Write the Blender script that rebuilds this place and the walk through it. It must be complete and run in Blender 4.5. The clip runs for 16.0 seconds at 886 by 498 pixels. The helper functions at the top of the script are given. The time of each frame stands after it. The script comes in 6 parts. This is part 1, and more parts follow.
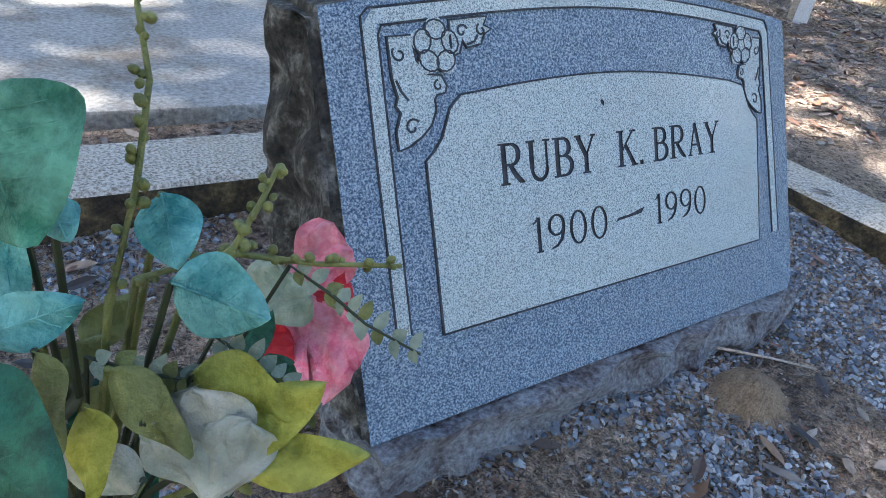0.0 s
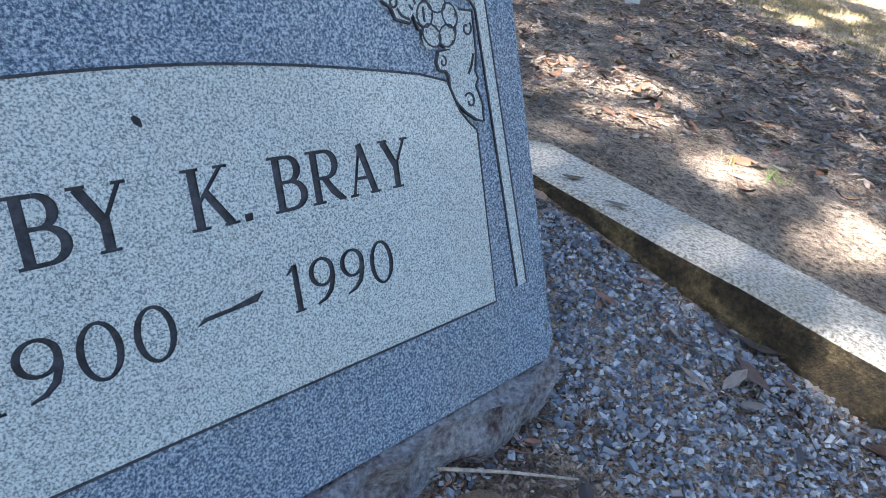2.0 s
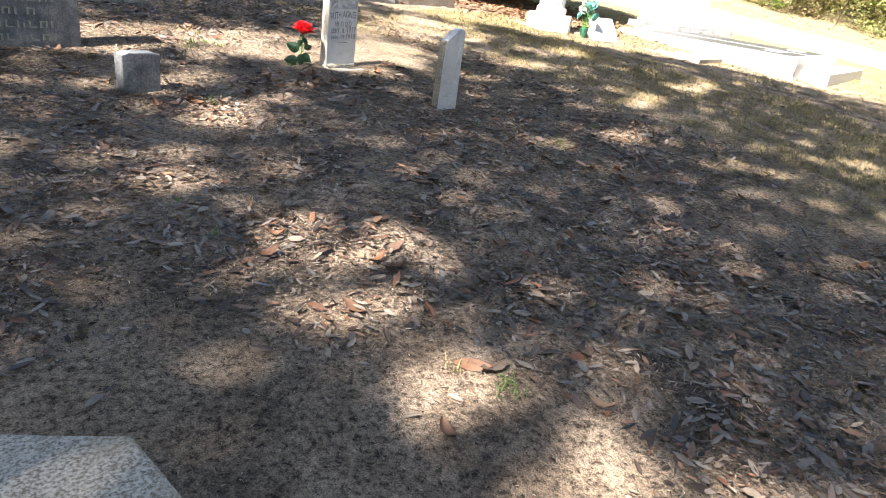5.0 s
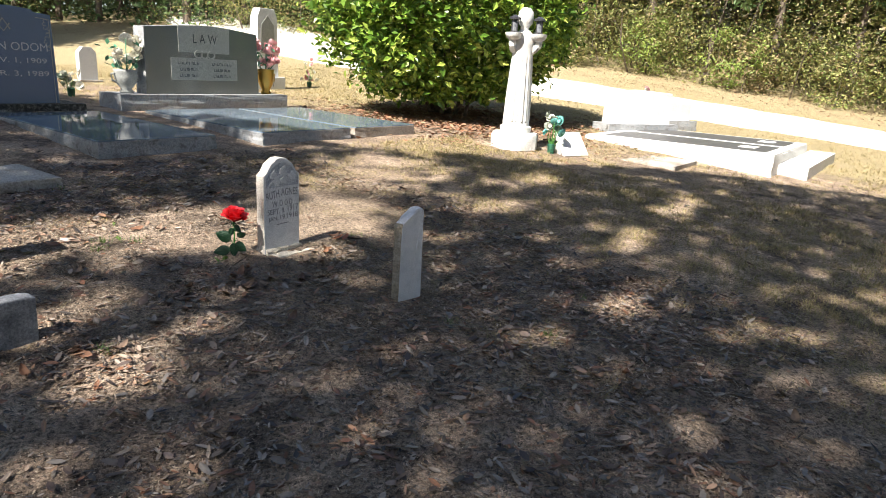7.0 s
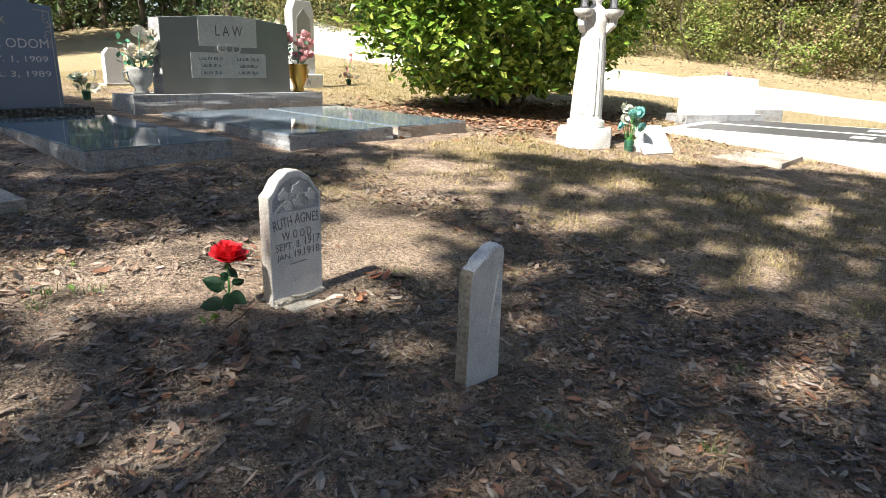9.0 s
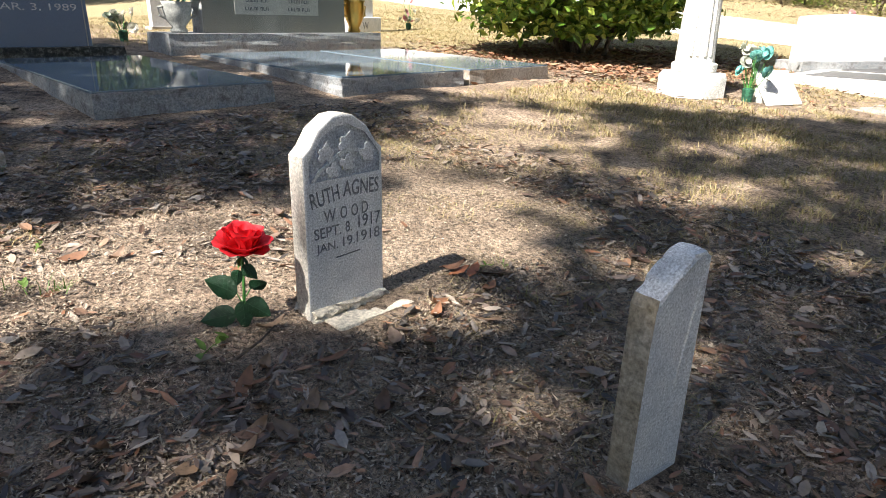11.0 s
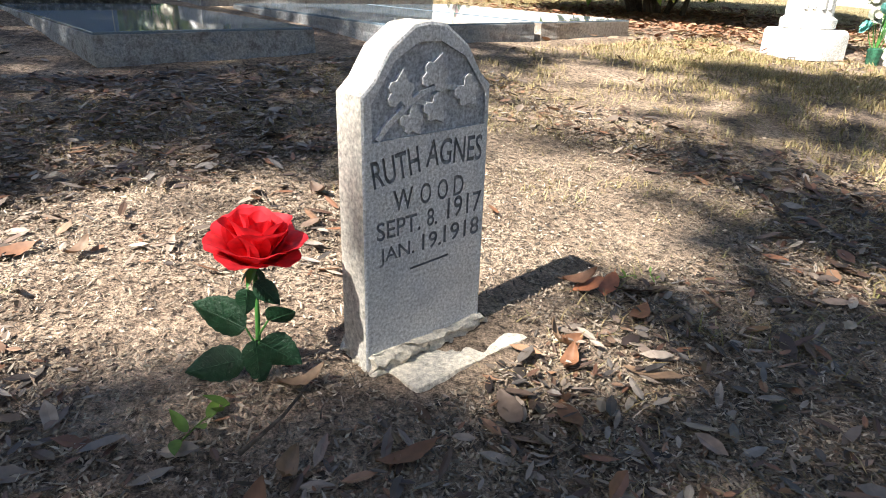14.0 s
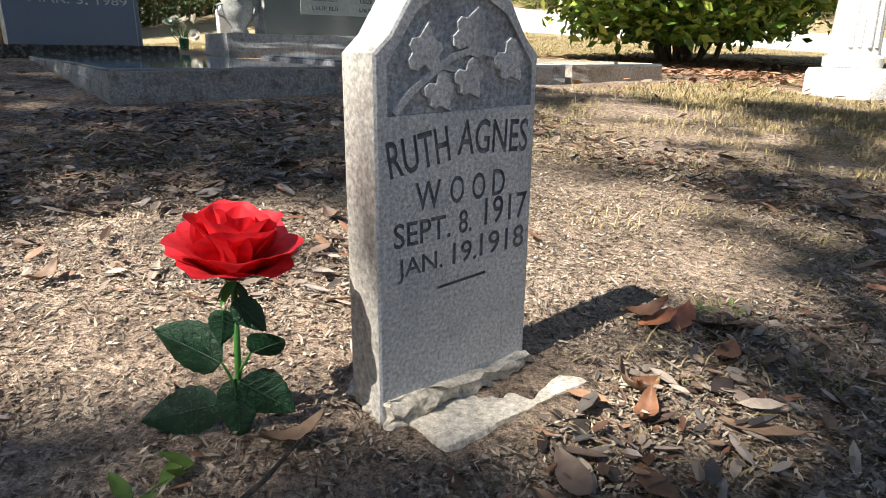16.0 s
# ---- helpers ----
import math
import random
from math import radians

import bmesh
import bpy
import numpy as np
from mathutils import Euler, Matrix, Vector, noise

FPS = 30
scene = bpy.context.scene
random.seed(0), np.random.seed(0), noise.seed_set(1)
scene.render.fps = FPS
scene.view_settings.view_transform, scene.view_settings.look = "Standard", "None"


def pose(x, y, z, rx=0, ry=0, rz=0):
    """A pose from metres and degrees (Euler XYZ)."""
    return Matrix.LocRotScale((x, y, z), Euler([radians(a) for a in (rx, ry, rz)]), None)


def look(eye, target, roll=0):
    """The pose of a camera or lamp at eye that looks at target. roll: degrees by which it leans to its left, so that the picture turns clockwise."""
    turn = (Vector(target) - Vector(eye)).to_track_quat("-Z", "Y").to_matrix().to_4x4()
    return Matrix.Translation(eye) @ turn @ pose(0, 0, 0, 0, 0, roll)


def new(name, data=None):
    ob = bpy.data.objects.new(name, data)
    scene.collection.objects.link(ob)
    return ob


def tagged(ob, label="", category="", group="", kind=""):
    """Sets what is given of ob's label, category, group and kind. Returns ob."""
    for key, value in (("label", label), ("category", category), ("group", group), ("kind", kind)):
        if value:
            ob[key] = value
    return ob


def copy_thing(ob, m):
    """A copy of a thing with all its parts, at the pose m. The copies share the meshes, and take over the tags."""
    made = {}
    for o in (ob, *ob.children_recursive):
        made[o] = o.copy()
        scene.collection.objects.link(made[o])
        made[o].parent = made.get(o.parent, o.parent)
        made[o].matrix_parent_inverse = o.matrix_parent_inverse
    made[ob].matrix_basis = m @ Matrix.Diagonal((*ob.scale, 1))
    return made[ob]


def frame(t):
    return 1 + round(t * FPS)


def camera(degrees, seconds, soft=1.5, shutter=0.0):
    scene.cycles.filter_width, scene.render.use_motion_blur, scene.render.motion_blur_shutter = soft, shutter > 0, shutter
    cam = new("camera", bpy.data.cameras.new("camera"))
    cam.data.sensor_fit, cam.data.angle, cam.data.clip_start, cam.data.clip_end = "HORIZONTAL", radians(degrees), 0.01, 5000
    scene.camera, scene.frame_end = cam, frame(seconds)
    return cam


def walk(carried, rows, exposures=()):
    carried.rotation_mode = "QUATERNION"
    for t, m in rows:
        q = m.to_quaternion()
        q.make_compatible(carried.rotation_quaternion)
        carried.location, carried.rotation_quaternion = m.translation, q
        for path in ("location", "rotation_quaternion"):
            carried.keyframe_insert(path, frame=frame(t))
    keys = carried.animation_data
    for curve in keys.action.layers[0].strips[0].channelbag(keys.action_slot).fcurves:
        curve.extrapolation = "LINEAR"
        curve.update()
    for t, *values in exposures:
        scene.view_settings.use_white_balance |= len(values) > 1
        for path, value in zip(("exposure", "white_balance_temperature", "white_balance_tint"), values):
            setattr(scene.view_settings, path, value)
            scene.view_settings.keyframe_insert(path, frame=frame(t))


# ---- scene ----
cam = camera(69.6, 16.0, soft=0.55)
METRES, EYE, TILT, LEAN, TURN = 5.5, 0.70, -30.0, -8.0, 0.0
SKY, SUN = 0.056, 5.0
EXPOSURES = [(0.0, 3.18, 5950, 10), (2.0, 3.08, 6000, 10), (3.0, 3.05, 6200, 10), (3.5, 3.03, 6450, 10), (4.0, 2.95, 6700, 10), (4.5, 2.65, 6700, 10), (5.0, 2.3, 6600, 10), (7.5, 1.42, 6500, 10), (9.0, 1.45, 6500, 10), (13.0, 1.7, 6500, 10), (14.5, 1.62, 6500, 10), (15.2, 1.5, 6500, 10), (16.0, 1.35, 6500, 10)]
ROWS = [
    (0.0, 0.0, 0.0, 0.0, -0.0, 0.0, 0.0),
    (0.5, 0.0232, 0.0135, 0.0093, -1.74, -0.34, 0.55),
    (1.0, 0.0377, 0.0422, 0.0115, -4.26, -0.52, 1.36),
    (1.5, 0.0513, 0.0621, 0.0166, -6.9, -1.01, 2.4),
    (2.0, 0.0702, 0.0702, 0.021, -9.99, -1.71, 3.05),
    (2.5, 0.0893, 0.0761, 0.0251, -12.36, -2.07, 3.9),
    (3.0, 0.1117, 0.0854, 0.0282, -13.56, -2.41, 4.86),
    (3.5, 0.1382, 0.0952, 0.0339, -14.42, -2.65, 5.41),
    (4.0, 0.1688, 0.1034, 0.0512, -14.92, -2.28, 6.05),
    (4.5, 0.199, 0.1106, 0.0684, -14.92, -0.31, 7.22),
    (5.0, 0.2251, 0.1236, 0.0944, -15.3, 2.63, 8.71),
    (7.5, 0.2993, 0.2571, 0.2403, -16.21, 10.5, 14.51),
    (8.0, 0.3085, 0.3033, 0.2582, -15.8, 10.58, 14.67),
    (8.5, 0.3197, 0.3525, 0.2742, -14.61, 10.71, 14.52),
    (9.0, 0.3338, 0.4033, 0.2895, -12.25, 10.91, 14.0),
    (11.5, 0.3438, 0.5933, 0.3512, -6.42, 7.46, 11.61),
    (12.0, 0.3425, 0.6264, 0.3594, -5.09, 7.27, 11.22),
    (12.5, 0.3416, 0.6462, 0.3674, -4.76, 6.9, 10.6),
    (13.0, 0.3376, 0.6543, 0.3735, -4.74, 6.62, 10.26),
    (13.5, 0.335, 0.6673, 0.3748, -4.72, 6.39, 10.15),
    (14.0, 0.3355, 0.6816, 0.3741, -4.6, 6.31, 10.02),
    (14.5, 0.3356, 0.6964, 0.3721, -4.1, 6.7, 9.95),
    (15.0, 0.3363, 0.7091, 0.3705, -3.48, 7.74, 9.92),
    (15.5, 0.3363, 0.718, 0.3702, -2.87, 9.93, 9.98),
    (16.0, 0.3358, 0.7243, 0.3689, -2.14, 12.05, 9.81),
]
walk(cam, [(t, pose(0, 0, EYE, TILT, LEAN, TURN) @ pose(METRES * x, METRES * y, METRES * z, 90 + pitch, roll, yaw)) for t, x, y, z, yaw, pitch, roll in ROWS], EXPOSURES)

# ---- world and sun ----
SUN_AZ, SUN_EL = radians(33.0), radians(49.0)      # the shadows fall towards SUN_AZ (from +x towards +y)
TO_SUN = Vector((-math.cos(SUN_AZ) * math.cos(SUN_EL), -math.sin(SUN_AZ) * math.cos(SUN_EL), math.sin(SUN_EL)))
world = bpy.data.worlds.new("sky")
scene.world = world
world.use_nodes = True
wn = world.node_tree.nodes
sky = wn.new("ShaderNodeTexSky")
sky.sky_type, sky.sun_disc = "NISHITA", False
sky.sun_elevation, sky.sun_rotation = SUN_EL, math.atan2(TO_SUN.x, TO_SUN.y) % (2 * math.pi)
world.node_tree.links.new(sky.outputs[0], wn["Background"].inputs[0])
wn["Background"].inputs[1].default_value = SKY
sun = new("sun", bpy.data.lights.new("sun", "SUN"))
sun.data.energy, sun.data.angle, sun.data.color = SUN, radians(0.6), (1.0, 0.94, 0.85)
sun.matrix_world = look(TO_SUN * 40, (0, 0, 0))

# ---- the plots lie turned by 32 degrees: u along the rows of graves, n away from them ----
ANG = 32.0
UX, UY = math.cos(radians(ANG)), math.sin(radians(ANG))


def ground_z(x, y):
    x, y = min(max(x, -12.0), 30.0), min(max(y, -8.0), 42.0)
    s = 1.5 * math.log1p(math.exp((y - 9) / 1.5)) if y < 60 else y - 9
    return -0.02748 - 0.0301 * x + 0.06062 * y - 0.00075 * x * y + 0.00352 * y * y - 0.00085 * x * x + s * (0.00751 * x - 0.15144)


def W(u, n, z=None, dz=0.0):
    x, y = u * UX - n * UY, u * UY + n * UX
    return Vector((x, y, (ground_z(x, y) if z is None else z) + dz))


def UN(x, y):
    return x * UX + y * UY, -x * UY + y * UX


def plot(u, n, z=None, dz=0.0, turn=0.0):
    p = W(u, n, z, dz)
    return pose(p.x, p.y, p.z, 0, 0, ANG + turn)


# ---- materials ----
def material(name, base, rough=0.8, metal=0.0):
    m = bpy.data.materials.new(name)
    m.use_nodes = True
    b = m.node_tree.nodes["Principled BSDF"]
    b.inputs["Base Color"].default_value = (*base, 1)
    b.inputs["Roughness"].default_value, b.inputs["Metallic"].default_value = rough, metal
    return m, m.node_tree.nodes, m.node_tree.links, b


def noise_node(nodes, links, scale, detail=4.0, rough=0.55, coord="Object"):
    tc = nodes.new("ShaderNodeTexCoord")
    t = nodes.new("ShaderNodeTexNoise")
    t.inputs["Scale"].default_value, t.inputs["Detail"].default_value, t.inputs["Roughness"].default_value = scale, detail, rough
    links.new(tc.outputs[coord], t.inputs["Vector"])
    return t


def ramp(nodes, links, src, stops):
    r = nodes.new("ShaderNodeValToRGB")
    e = r.color_ramp.elements
    while len(e) < len(stops):
        e.new(0.5)
    for el, (p, c) in zip(e, stops):
        el.position, el.color = p, (*c, 1)
    links.new(src, r.inputs[0])
    return r


def mix(nodes, links, fac, a, b, mode="MIX"):
    m = nodes.new("ShaderNodeMix")
    m.data_type, m.blend_type = "RGBA", mode
    for k, v in ((0, fac), (6, a), (7, b)):
        if isinstance(v, (int, float)):
            m.inputs[k].default_value = v
        elif isinstance(v, tuple):
            m.inputs[k].default_value = (*v, 1)
        else:
            links.new(v, m.inputs[k])
    return m.outputs[2]


def bump(nodes, links, bsdf, height, strength=0.3, dist=0.01):
    b = nodes.new("ShaderNodeBump")
    b.inputs["Strength"].default_value, b.inputs["Distance"].default_value = strength, dist
    links.new(height, b.inputs["Height"])
    links.new(b.outputs[0], bsdf.inputs["Normal"])


def granite(name, dark, mid, light, grain=420.0, rough=0.55, stain=(0.3, 0.24, 0.16), stained=0.25, rel=0.15):
    """Speckled stone: fine grains of three tones, and soft stains."""
    m, n, l, b = material(name, mid, rough)
    g = noise_node(n, l, grain, 2.0, 0.7)
    c = ramp(n, l, g.outputs["Fac"], [(0.37, dark), (0.5, mid), (0.63, light)])
    s = noise_node(n, l, 5.0, 6.0, 0.65)
    sr = ramp(n, l, s.outputs["Fac"], [(0.5, (0, 0, 0)), (0.75, (stained,) * 3)])
    col = mix(n, l, sr.outputs[0], c.outputs[0], stain)
    l.new(col, b.inputs["Base Color"])
    b.inputs["Specular IOR Level"].default_value = 0.5 if rough < 0.3 else 0.25
    bump(n, l, b, g.outputs["Fac"], rel, 0.002)
    return m


def mottled(name, a, b_, scale=8.0, rough=0.85, fine=90.0, rel=0.4, dist=0.004, third=None):
    """A rough surface of two or three tones at two scales, with relief."""
    m, n, l, b = material(name, a, rough)
    t = noise_node(n, l, scale, 6.0, 0.65)
    stops = [(0.35, a), (0.65, b_)] if third is None else [(0.32, a), (0.5, b_), (0.68, third)]
    c = ramp(n, l, t.outputs["Fac"], stops)
    f = noise_node(n, l, fine, 4.0, 0.7)
    fr = ramp(n, l, f.outputs["Fac"], [(0.3, (0.45, 0.45, 0.45)), (0.7, (1.35, 1.35, 1.35))])
    l.new(mix(n, l, 1.0, c.outputs[0], fr.outputs[0], "MULTIPLY"), b.inputs["Base Color"])
    bump(n, l, b, f.outputs["Fac"], rel, dist)
    return m


def leafy(name, cols, rough=0.55, vein=0.0, soft=0.0, per="island"):
    """Leaf or petal: tone by piece, with a fine mottling; soft: light that comes through."""
    m, n, l, b = material(name, cols[0], rough)
    g = n.new("ShaderNodeNewGeometry")
    src = g.outputs["Random Per Island"]
    if per == "object":
        src = n.new("ShaderNodeObjectInfo").outputs["Random"]
    c = ramp(n, l, src, [(i / max(1, len(cols) - 1), k) for i, k in enumerate(cols)])
    f = noise_node(n, l, 60.0, 3.0)
    fr = ramp(n, l, f.outputs["Fac"], [(0.3, (0.75, 0.75, 0.75)), (0.7, (1.2, 1.2, 1.2))])
    col = mix(n, l, 1.0, c.outputs[0], fr.outputs[0], "MULTIPLY")
    l.new(col, b.inputs["Base Color"])
    bump(n, l, b, f.outputs["Fac"], 0.2, 0.003)
    if soft:
        t = n.new("ShaderNodeBsdfTranslucent")
        l.new(col, t.inputs[0])
        s = n.new("ShaderNodeMixShader")
        s.inputs[0].default_value = soft
        l.new(b.outputs[0], s.inputs[1])
        l.new(t.outputs[0], s.inputs[2])
        l.new(s.outputs[0], n["Material Output"].inputs[0])
    return m


def ground_material():
    m, n, l, b = material("soil", (0.3, 0.22, 0.15), 0.95)
    big = noise_node(n, l, 0.55, 5.0, 0.6)
    mid = noise_node(n, l, 3.5, 6.0, 0.7)
    fine = noise_node(n, l, 55.0, 5.0, 0.75)
    grit = noise_node(n, l, 260.0, 2.0, 0.7)
    a = ramp(n, l, mid.outputs["Fac"], [(0.36, (0.09, 0.064, 0.05)), (0.5, (0.37, 0.27, 0.195)), (0.64, (0.6, 0.46, 0.345))])
    g = ramp(n, l, big.outputs["Fac"], [(0.42, (0, 0, 0)), (0.6, (0.55, 0.55, 0.55))])
    c = mix(n, l, g.outputs[0], a.outputs[0], (0.35, 0.26, 0.182))
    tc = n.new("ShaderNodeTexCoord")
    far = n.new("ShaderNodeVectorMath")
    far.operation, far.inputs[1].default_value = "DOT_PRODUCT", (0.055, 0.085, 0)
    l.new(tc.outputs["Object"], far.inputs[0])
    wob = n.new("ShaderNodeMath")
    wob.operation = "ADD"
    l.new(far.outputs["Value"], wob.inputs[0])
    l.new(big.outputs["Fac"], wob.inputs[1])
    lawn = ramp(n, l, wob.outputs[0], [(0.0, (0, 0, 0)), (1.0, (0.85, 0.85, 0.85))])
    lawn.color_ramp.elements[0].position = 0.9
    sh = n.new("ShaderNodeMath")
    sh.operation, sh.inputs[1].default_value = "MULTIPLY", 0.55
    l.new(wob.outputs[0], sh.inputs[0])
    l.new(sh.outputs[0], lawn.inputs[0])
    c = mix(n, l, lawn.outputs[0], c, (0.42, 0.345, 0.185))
    fr = ramp(n, l, fine.outputs["Fac"], [(0.36, (0.16, 0.145, 0.135)), (0.5, (0.95, 0.95, 0.95)), (0.64, (1.5, 1.5, 1.5))])
    c = mix(n, l, 1.0, c, fr.outputs[0], "MULTIPLY")
    gr = ramp(n, l, grit.outputs["Fac"], [(0.35, (0.55, 0.55, 0.55)), (0.66, (1.45, 1.45, 1.45))])
    c = mix(n, l, 1.0, c, gr.outputs[0], "MULTIPLY")
    l.new(c, b.inputs["Base Color"])
    bump(n, l, b, fine.outputs["Fac"], 1.0, 0.03)
    return m


M_SOIL = ground_material()
M_BLUE = granite("blue_grey_granite", (0.05, 0.085, 0.14), (0.165, 0.235, 0.32), (0.4, 0.49, 0.585), 360.0, 0.6, stained=0.12)
M_FROST = granite("frosted_granite", (0.16, 0.205, 0.235), (0.43, 0.51, 0.535), (0.6, 0.685, 0.7), 470.0, 0.9, stained=0.1)
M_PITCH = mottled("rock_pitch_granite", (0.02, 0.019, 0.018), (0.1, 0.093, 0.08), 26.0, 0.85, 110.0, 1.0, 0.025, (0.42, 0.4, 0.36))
M_PITCHLIGHT = mottled("rock_pitch_pale", (0.25, 0.28, 0.31), (0.4, 0.41, 0.42), 12.0, 0.85, 90.0, 0.8, 0.012, (0.2, 0.19, 0.19))
M_PALECUT = mottled("pale_cut_letter", (0.5, 0.52, 0.55), (0.65, 0.67, 0.7), 40.0, 0.85)
# one dark tone carries letter paint and the shade inside cut grooves
M_INK = mottled("letter_paint_and_groove_shade", (0.03, 0.035, 0.045), (0.06, 0.07, 0.09), 40.0, 0.8)
M_KERB = granite("weathered_concrete", (0.24, 0.2, 0.155), (0.5, 0.44, 0.365), (0.68, 0.62, 0.53), 150.0, 0.92, (0.42, 0.33, 0.2), 0.55, 0.8)
M_KERBDARK = mottled("dark_brown_concrete", (0.03, 0.024, 0.018), (0.09, 0.068, 0.04), 16.0, 0.95, 120.0, 0.9, 0.014, (0.3, 0.22, 0.11))
M_CONC = mottled("grey_concrete", (0.24, 0.185, 0.135), (0.42, 0.385, 0.34), 3.0, 0.92, 70.0, 0.9, 0.006, (0.5, 0.47, 0.43))
M_MARBLE = mottled("old_white_marble", (0.56, 0.575, 0.6), (0.7, 0.71, 0.73), 16.0, 0.75, 200.0, 0.5, 0.003, (0.76, 0.76, 0.76))
# marble toned darker: shade of the sunk field put into its colour
M_FIELD = mottled("recess_shade_marble", (0.42, 0.44, 0.48), (0.6, 0.62, 0.65), 20.0, 0.85, 160.0, 0.7, 0.004)
M_MARBLESIDE = mottled("stained_marble", (0.55, 0.51, 0.45), (0.72, 0.69, 0.63), 10.0, 0.8, 120.0, 0.5, 0.003)
# lettering darker than the stone, with groove shade put into the colour
M_CUT = mottled("shade_toned_lettering", (0.19, 0.2, 0.22), (0.3, 0.31, 0.33), 60.0, 0.9)
M_MORTAR = mottled("pale_mortar", (0.56, 0.5, 0.41), (0.74, 0.68, 0.58), 12.0, 0.95, 120.0, 0.7, 0.006)
M_GREYMARBLE = mottled("streaked_grey_marble", (0.09, 0.1, 0.12), (0.2, 0.21, 0.23), 9.0, 0.7, 120.0, 0.4, 0.003, (0.36, 0.36, 0.36))
M_POLISH = granite("polished_grey_granite", (0.05, 0.055, 0.055), (0.12, 0.135, 0.13), (0.24, 0.26, 0.25), 300.0, 0.12, stained=0.1, rel=0.0)
M_LEDGER = granite("polished_ledger_granite", (0.06, 0.095, 0.13), (0.13, 0.18, 0.225), (0.26, 0.32, 0.37), 380.0, 0.05, stained=0.15, rel=0.0)
M_DARKBLUE = granite("dark_blue_granite", (0.055, 0.09, 0.15), (0.11, 0.165, 0.26), (0.2, 0.27, 0.38), 360.0, 0.25, stained=0.1, rel=0.03)
M_STEEL = mottled("frosted_panel", (0.3, 0.31, 0.29), (0.4, 0.41, 0.38), 30.0, 0.7, 200.0, 0.1)
M_WHITE = mottled("painted_concrete_statue", (0.66, 0.65, 0.62), (0.8, 0.79, 0.76), 7.0, 0.75, 90.0, 0.25, 0.003)
M_BLACK = granite("black_granite", (0.02, 0.02, 0.022), (0.035, 0.035, 0.04), (0.09, 0.09, 0.1), 380.0, 0.1, stained=0.0, rel=0.0)
# black granite with a lighter base: the sky's sheen put into the colour
M_SHEENBLACK = granite("sheen_toned_black_granite", (0.05, 0.052, 0.055), (0.08, 0.082, 0.085), (0.15, 0.15, 0.155), 300.0, 0.38, stained=0.2, rel=0.0)
M_ROAD = mottled("pale_gravel_road", (0.66, 0.62, 0.55), (0.78, 0.75, 0.69), 1.3, 0.95, 40.0, 0.4, 0.01)
M_BARK = mottled("bark", (0.09, 0.07, 0.055), (0.19, 0.15, 0.115), 12.0, 0.95, 60.0, 0.8, 0.02)
# palest and darkest tones also put sky glints and gap shade into the colour
M_LITTER = leafy("dry_leaf", [(0.02, 0.015, 0.013), (0.13, 0.085, 0.063), (0.027, 0.02, 0.018), (0.38, 0.3, 0.235), (0.065, 0.047, 0.04), (0.28, 0.13, 0.07), (0.018, 0.014, 0.012), (0.34, 0.19, 0.11), (0.29, 0.255, 0.225), (0.033, 0.027, 0.024), (0.44, 0.36, 0.29), (0.12, 0.07, 0.05)], 0.42)
M_CRUMB = leafy("straw_and_bark_bits", [(0.02, 0.016, 0.014), (0.44, 0.345, 0.245), (0.16, 0.115, 0.085), (0.62, 0.52, 0.4), (0.04, 0.03, 0.024), (0.4, 0.33, 0.25), (0.025, 0.02, 0.018)], 0.8)
M_BIGLEAF = leafy("big_dry_leaf", [(0.1, 0.06, 0.04), (0.22, 0.1, 0.05), (0.15, 0.1, 0.075), (0.27, 0.17, 0.1), (0.12, 0.09, 0.075)], 0.65, per="object")
M_STRAW = leafy("dry_grass", [(0.33, 0.245, 0.11), (0.46, 0.36, 0.18), (0.24, 0.175, 0.085), (0.22, 0.21, 0.07), (0.48, 0.39, 0.22)], 0.75)
M_GREENGRASS = leafy("green_weed", [(0.09, 0.17, 0.03), (0.16, 0.26, 0.05), (0.06, 0.12, 0.03)], 0.5, soft=0.25)
M_GRAVEL = leafy("grey_gravel", [(0.08, 0.09, 0.11), (0.25, 0.28, 0.335), (0.42, 0.45, 0.49), (0.13, 0.155, 0.2), (0.58, 0.6, 0.62), (0.3, 0.265, 0.245), (0.2, 0.23, 0.28), (0.1, 0.115, 0.15)], 0.75)
M_BUSH = leafy("glossy_bush_leaf", [(0.05, 0.11, 0.015), (0.13, 0.25, 0.03), (0.28, 0.42, 0.06), (0.55, 0.62, 0.13)], 0.28, soft=0.3)
M_WOODLEAF = leafy("wood_leaf", [(0.09, 0.12, 0.04), (0.2, 0.26, 0.07), (0.34, 0.37, 0.11), (0.44, 0.38, 0.17), (0.18, 0.2, 0.08), (0.36, 0.24, 0.14)], 0.6, soft=0.3)
M_SHRUB = leafy("shrub_leaf", [(0.12, 0.2, 0.04), (0.22, 0.32, 0.06), (0.36, 0.44, 0.1), (0.16, 0.22, 0.06)], 0.5, soft=0.25)
M_RUSSET = leafy("dry_shrub_leaf", [(0.3, 0.22, 0.11), (0.38, 0.26, 0.15), (0.22, 0.2, 0.09), (0.42, 0.34, 0.2)], 0.7, soft=0.2)
# dark leaf for crowns; on the wood its tone stands in for shade
M_SHADELEAF = leafy("canopy_and_shaded_wood_leaf", [(0.05, 0.1, 0.03), (0.1, 0.16, 0.05)], 0.6)


# ---- building helpers ----
def bm_object(name, bm, mat, smooth=False):
    me = bpy.data.meshes.new(name)
    bm.normal_update()
    bm.to_mesh(me)
    bm.free()
    mats = mat if isinstance(mat, (list, tuple)) else [mat]
    for k in mats:
        me.materials.append(k)
    if smooth:
        me.shade_smooth()
    return new(name, me)


